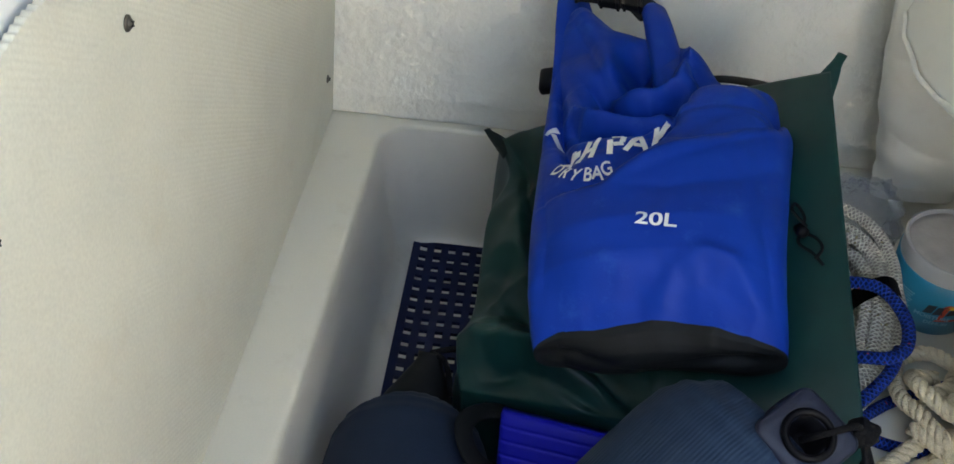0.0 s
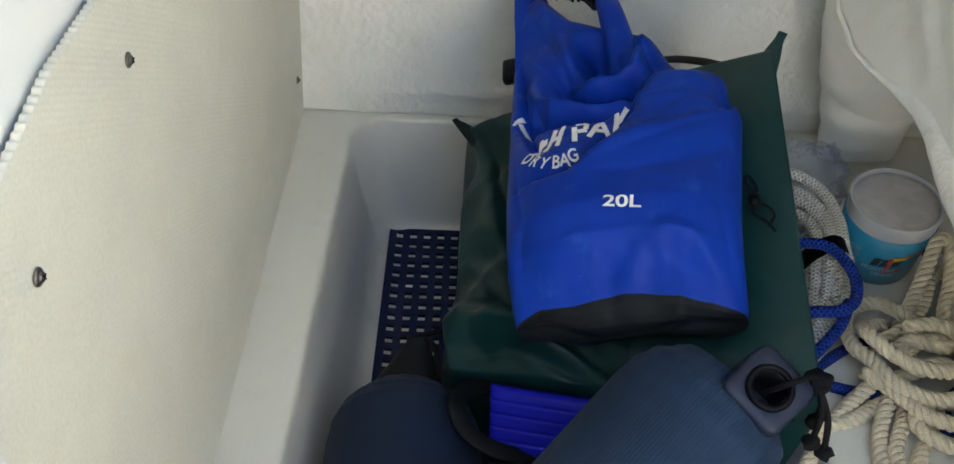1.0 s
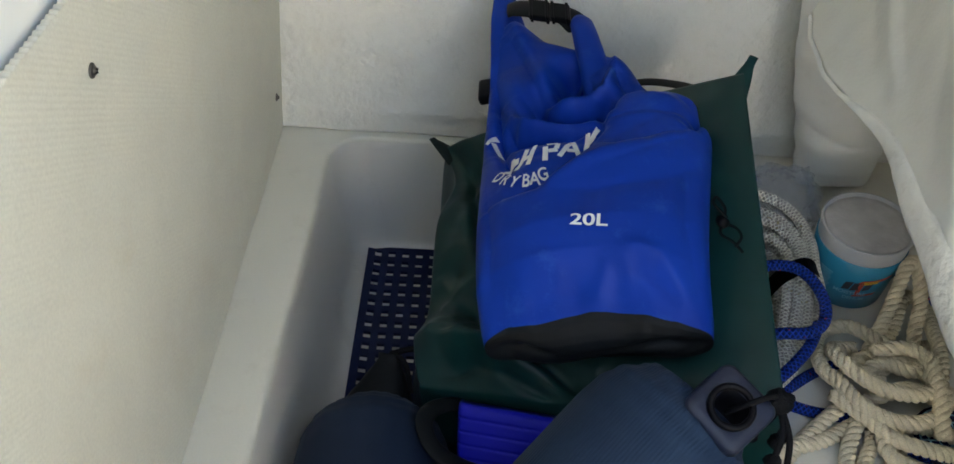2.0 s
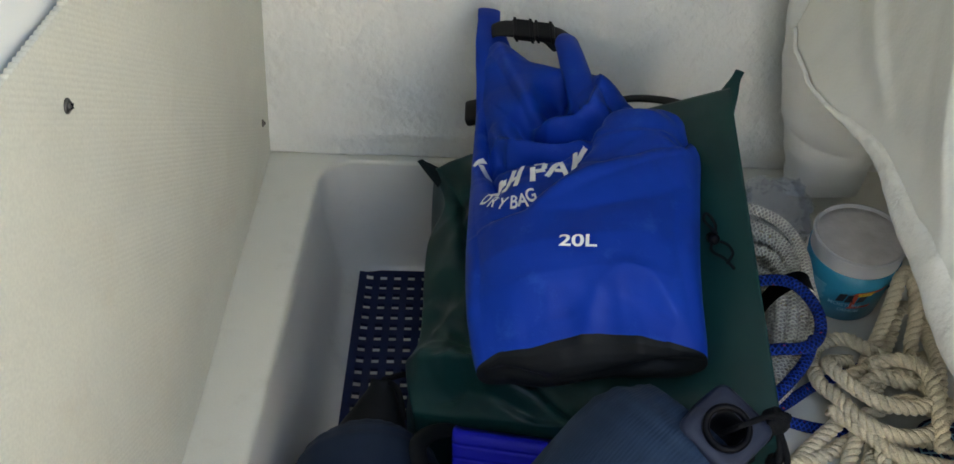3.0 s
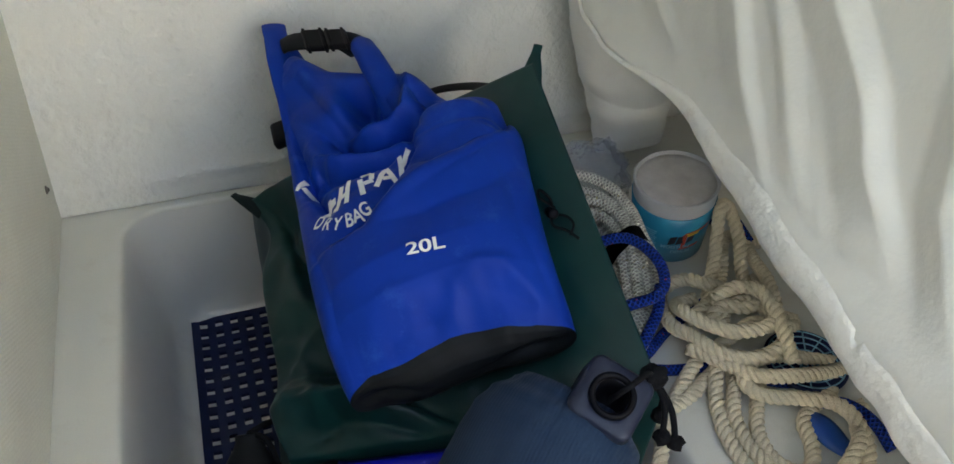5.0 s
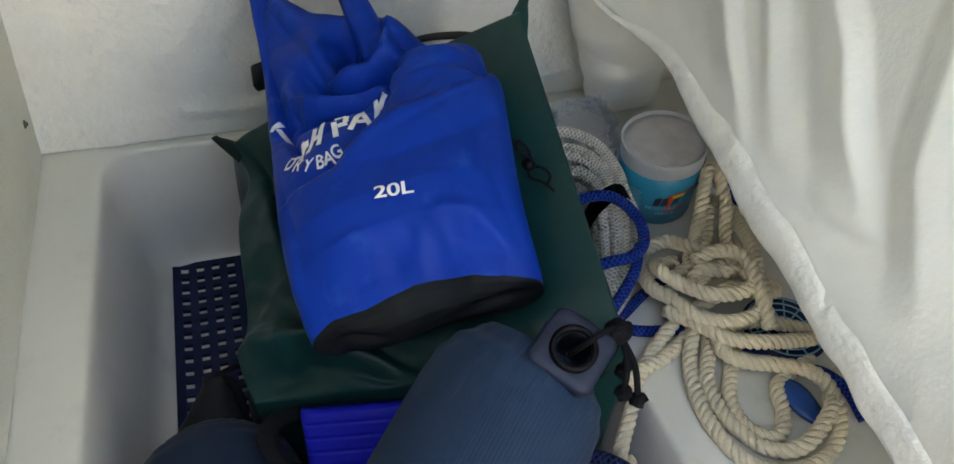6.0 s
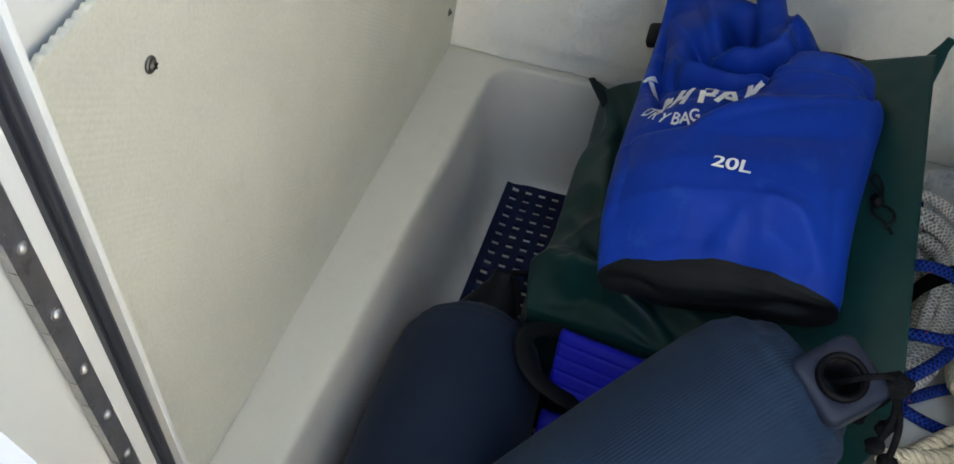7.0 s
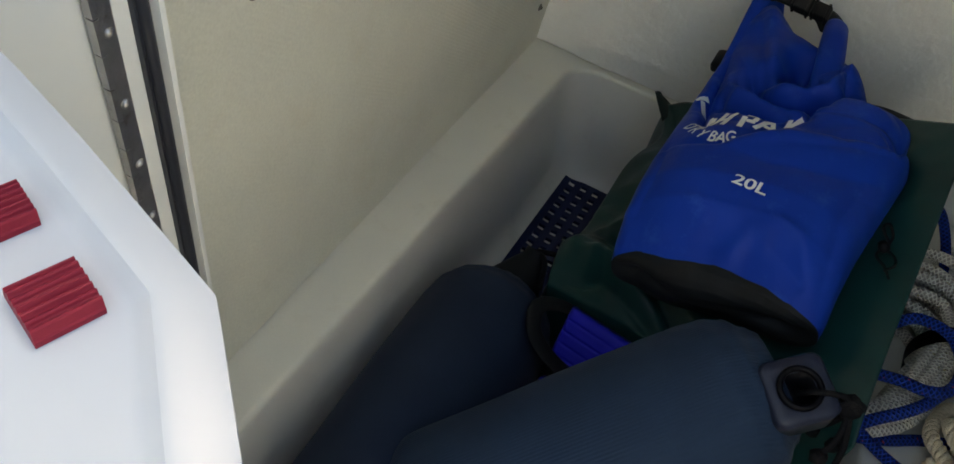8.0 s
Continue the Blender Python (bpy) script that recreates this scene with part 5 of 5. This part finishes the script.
def build_cover():
    """The white vinyl cover that hangs along the far side, with a worn hem."""
    # Near end below y 0.18 is added out of view to shade the shelf.
    hem = [(-0.25, 0.13), (0.18, 0.19), (0.25, 0.205), (0.341, 0.228), (0.40, 0.244), (0.517, 0.275), (0.658, 0.303), (0.80, 0.326), (0.955, 0.318), (1.03, 0.328), (1.075, 0.345)]

    folds = [([(0.92, 0.72), (0.743, 0.477), (0.693, 0.408), (0.617, 0.336), (0.555, 0.275)], 0.0098, 0.050, 0.014),
             ([(0.80, 0.76), (0.621, 0.529), (0.550, 0.473), (0.510, 0.421), (0.440, 0.350)], 0.0168, 0.060, 0.016),
             ([(0.86, 0.72), (0.695, 0.497), (0.658, 0.455), (0.626, 0.411), (0.570, 0.350)], 0.0070, 0.020, 0.020),
             ([(1.06, 0.60), (0.928, 0.438), (0.867, 0.397), (0.790, 0.350)], 0.0070, 0.040, 0.016),
             ([(0.52, 0.80), (0.460, 0.560), (0.430, 0.430), (0.350, 0.320)], 0.0126, 0.040, 0.030),
             ([(0.640, 0.368), (0.528, 0.342), (0.420, 0.362)], 0.0035, 0.014, 0.030)]

    def face(y, z):
        s = -0.62 * y + 0.78 * z
        still = max(0.0, min(1.0, (z - table(hem, y)[0] - 0.02) / 0.06))
        wob = 0.006 * noise.noise((y * 7, z * 7, 9))
        x = 0.590 + 0.004 * math.sin(s * 22 + 0.8) + 0.006 * noise.noise((y * 6, z * 6, 2)) + 0.0012 * noise.noise((y * 30, z * 22, 5))
        x -= still * sum(crest_height(y + wob, z + wob, *fold) for fold in folds)
        x += 0.12 * (min(z, 0.8) - 0.3) - 0.01 * math.exp(-((z - 0.3) / 0.05) ** 2)
        return x

    cv = thing("vinyl_cover", (0.6, 0.5, 0.3), "white vinyl cover hanging in soft folds with a dirty hem", "cover")

    def fn(u, v):
        y = lerp(-0.25, 1.075, u)
        z0 = table(hem, y)[0]
        z = lerp(z0, 0.96, v)
        return Vector((face(y, z), y, z))
    bm = bmesh.new()
    thicken(bm, grid(bm, fn, 360, 120), lambda c: Vector((0.0015, 0, 0)))
    part("sheet", bm, M_CANVAS, cv)

    def fh(u, v):
        y = lerp(-0.25, 1.07, u)
        z0 = table(hem, y)[0]
        wide = 0.042 * min(1.0, max(0.12, (0.95 - y) / 0.35))
        if 0.432 < y < 0.44:
            wide *= 0.8
        t = v * 2 - 1
        z = z0 - 0.003 + wide * v
        puff = 0.0035 * math.sqrt(max(0, 1 - t * t)) + 0.0012 * noise.noise((y * 40, z * 40, 1))
        return Vector((face(y, z) - 0.0012 - puff, y, z))
    bm = bmesh.new()
    grid(bm, fh, 420, 12)
    part("hem", bm, M_HEM, cv, "worn doubled hem")
    # the gathered corner that hangs behind
    sl = thing("cover_corner", (0.70, 1.10, 0.06), "white vinyl sleeve hanging bunched behind the cover", "cover")
    bm = bmesh.new()
    prof = [(0.052, 0.058, 0.046, 0.733), (0.062, 0.061, 0.050, 0.731), (0.085, 0.065, 0.056, 0.727), (0.14, 0.076, 0.064, 0.714), (0.20, 0.086, 0.068, 0.700), (0.28, 0.092, 0.07, 0.690), (0.36, 0.10, 0.07, 0.685), (0.55, 0.12, 0.07, 0.69)]

    def fs(u, v):
        z = lerp(0.052, 0.55, v)
        rx, ry, cx = table(prof, z)
        a = 2 * math.pi * u
        f = 1 + 0.03 * math.sin(3 * a + z * 14) + 0.03 * noise.noise((math.cos(a) * 1.5, math.sin(a) * 1.5, z * 8))
        for z1, tilt, deep in ((0.115, 0.020, 0.05), (0.165, -0.022, 0.07), (0.205, 0.012, 0.05), (0.26, -0.03, 0.06)):
            f -= deep * math.exp(-abs(z - z1 - tilt * math.cos(a - z1 * 30)) / 0.010) * (0.6 + 0.4 * math.sin(2 * a + z1 * 70))
        return Vector((cx + 0.010 + rx * f * math.cos(a), 1.115 + ry * f * math.sin(a), z + (0.012 * math.cos(a) - 0.010 * math.cos(2 * a + 0.6)) * max(0, 1 - v * 6)))
    V = grid(bm, fs, 96, 150, wrap=True)
    bm.faces.new([c[0] for c in V])
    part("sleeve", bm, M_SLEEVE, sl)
    bm = bmesh.new()
    grid(bm, lambda u, v: fs(u, v * 0.03) + Vector((0.0012 * math.cos(2 * math.pi * u), 0.0012 * math.sin(2 * math.pi * u), -0.001)), 96, 4, wrap=True)
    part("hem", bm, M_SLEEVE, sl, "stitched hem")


build_cover()


def build_racket():
    """A flat blue disc with a pale web of ribs, half under the cover."""
    c = Vector((0.745, 0.612, 0.010))
    th = thing("mesh_disc", c, "flat dark blue disc with a pale web of ribs", "disc")
    bm = lathe(bmesh.new(), [(0.052, 0.0), (0.055, 0.002), (0.055, 0.006), (0.050, 0.0075), (0.02, 0.0075), (0.004, 0.0075)], 40)
    bmesh.ops.transform(bm, matrix=Matrix.Translation(c), verts=bm.verts[:])
    part("plate", bm, M_MAT, th)
    for k in range(12):
        a = 2 * math.pi * k / 12
        d = Vector((math.cos(a), math.sin(a), 0))
        part("rib", tube(bmesh.new(), [c + d * 0.008 + Vector((0, 0, 0.008)), c + d * 0.03 + Vector((0, 0, 0.008)), c + d * 0.051 + Vector((0, 0, 0.008))], 0.0011, 6), M_PRINTPALE, th)
    for r in (0.016, 0.028, 0.040, 0.050):
        pts = [c + Vector((r * math.cos(2 * math.pi * k / 40), r * math.sin(2 * math.pi * k / 40), 0.008)) for k in range(40)]
        part("ring", tube(bmesh.new(), pts, 0.0011, 6, closed=True), M_PRINTPALE, th)


build_racket()


def build_scoop():
    bm = bmesh.new()
    tube(bm, spline([(0.690, 0.540, 0.010), (0.697, 0.520, 0.012), (0.700, 0.495, 0.012), (0.708, 0.470, 0.010)], 0.003), lambda t: 0.006 + 0.012 * math.sin(math.pi * min(1, 0.12 + t * 0.8)), 16, flat=0.45)
    whole("paddle_blade", bm, M_BLUEPL, "small blue plastic blade lying inside the rope loop", "paddle")


build_scoop()
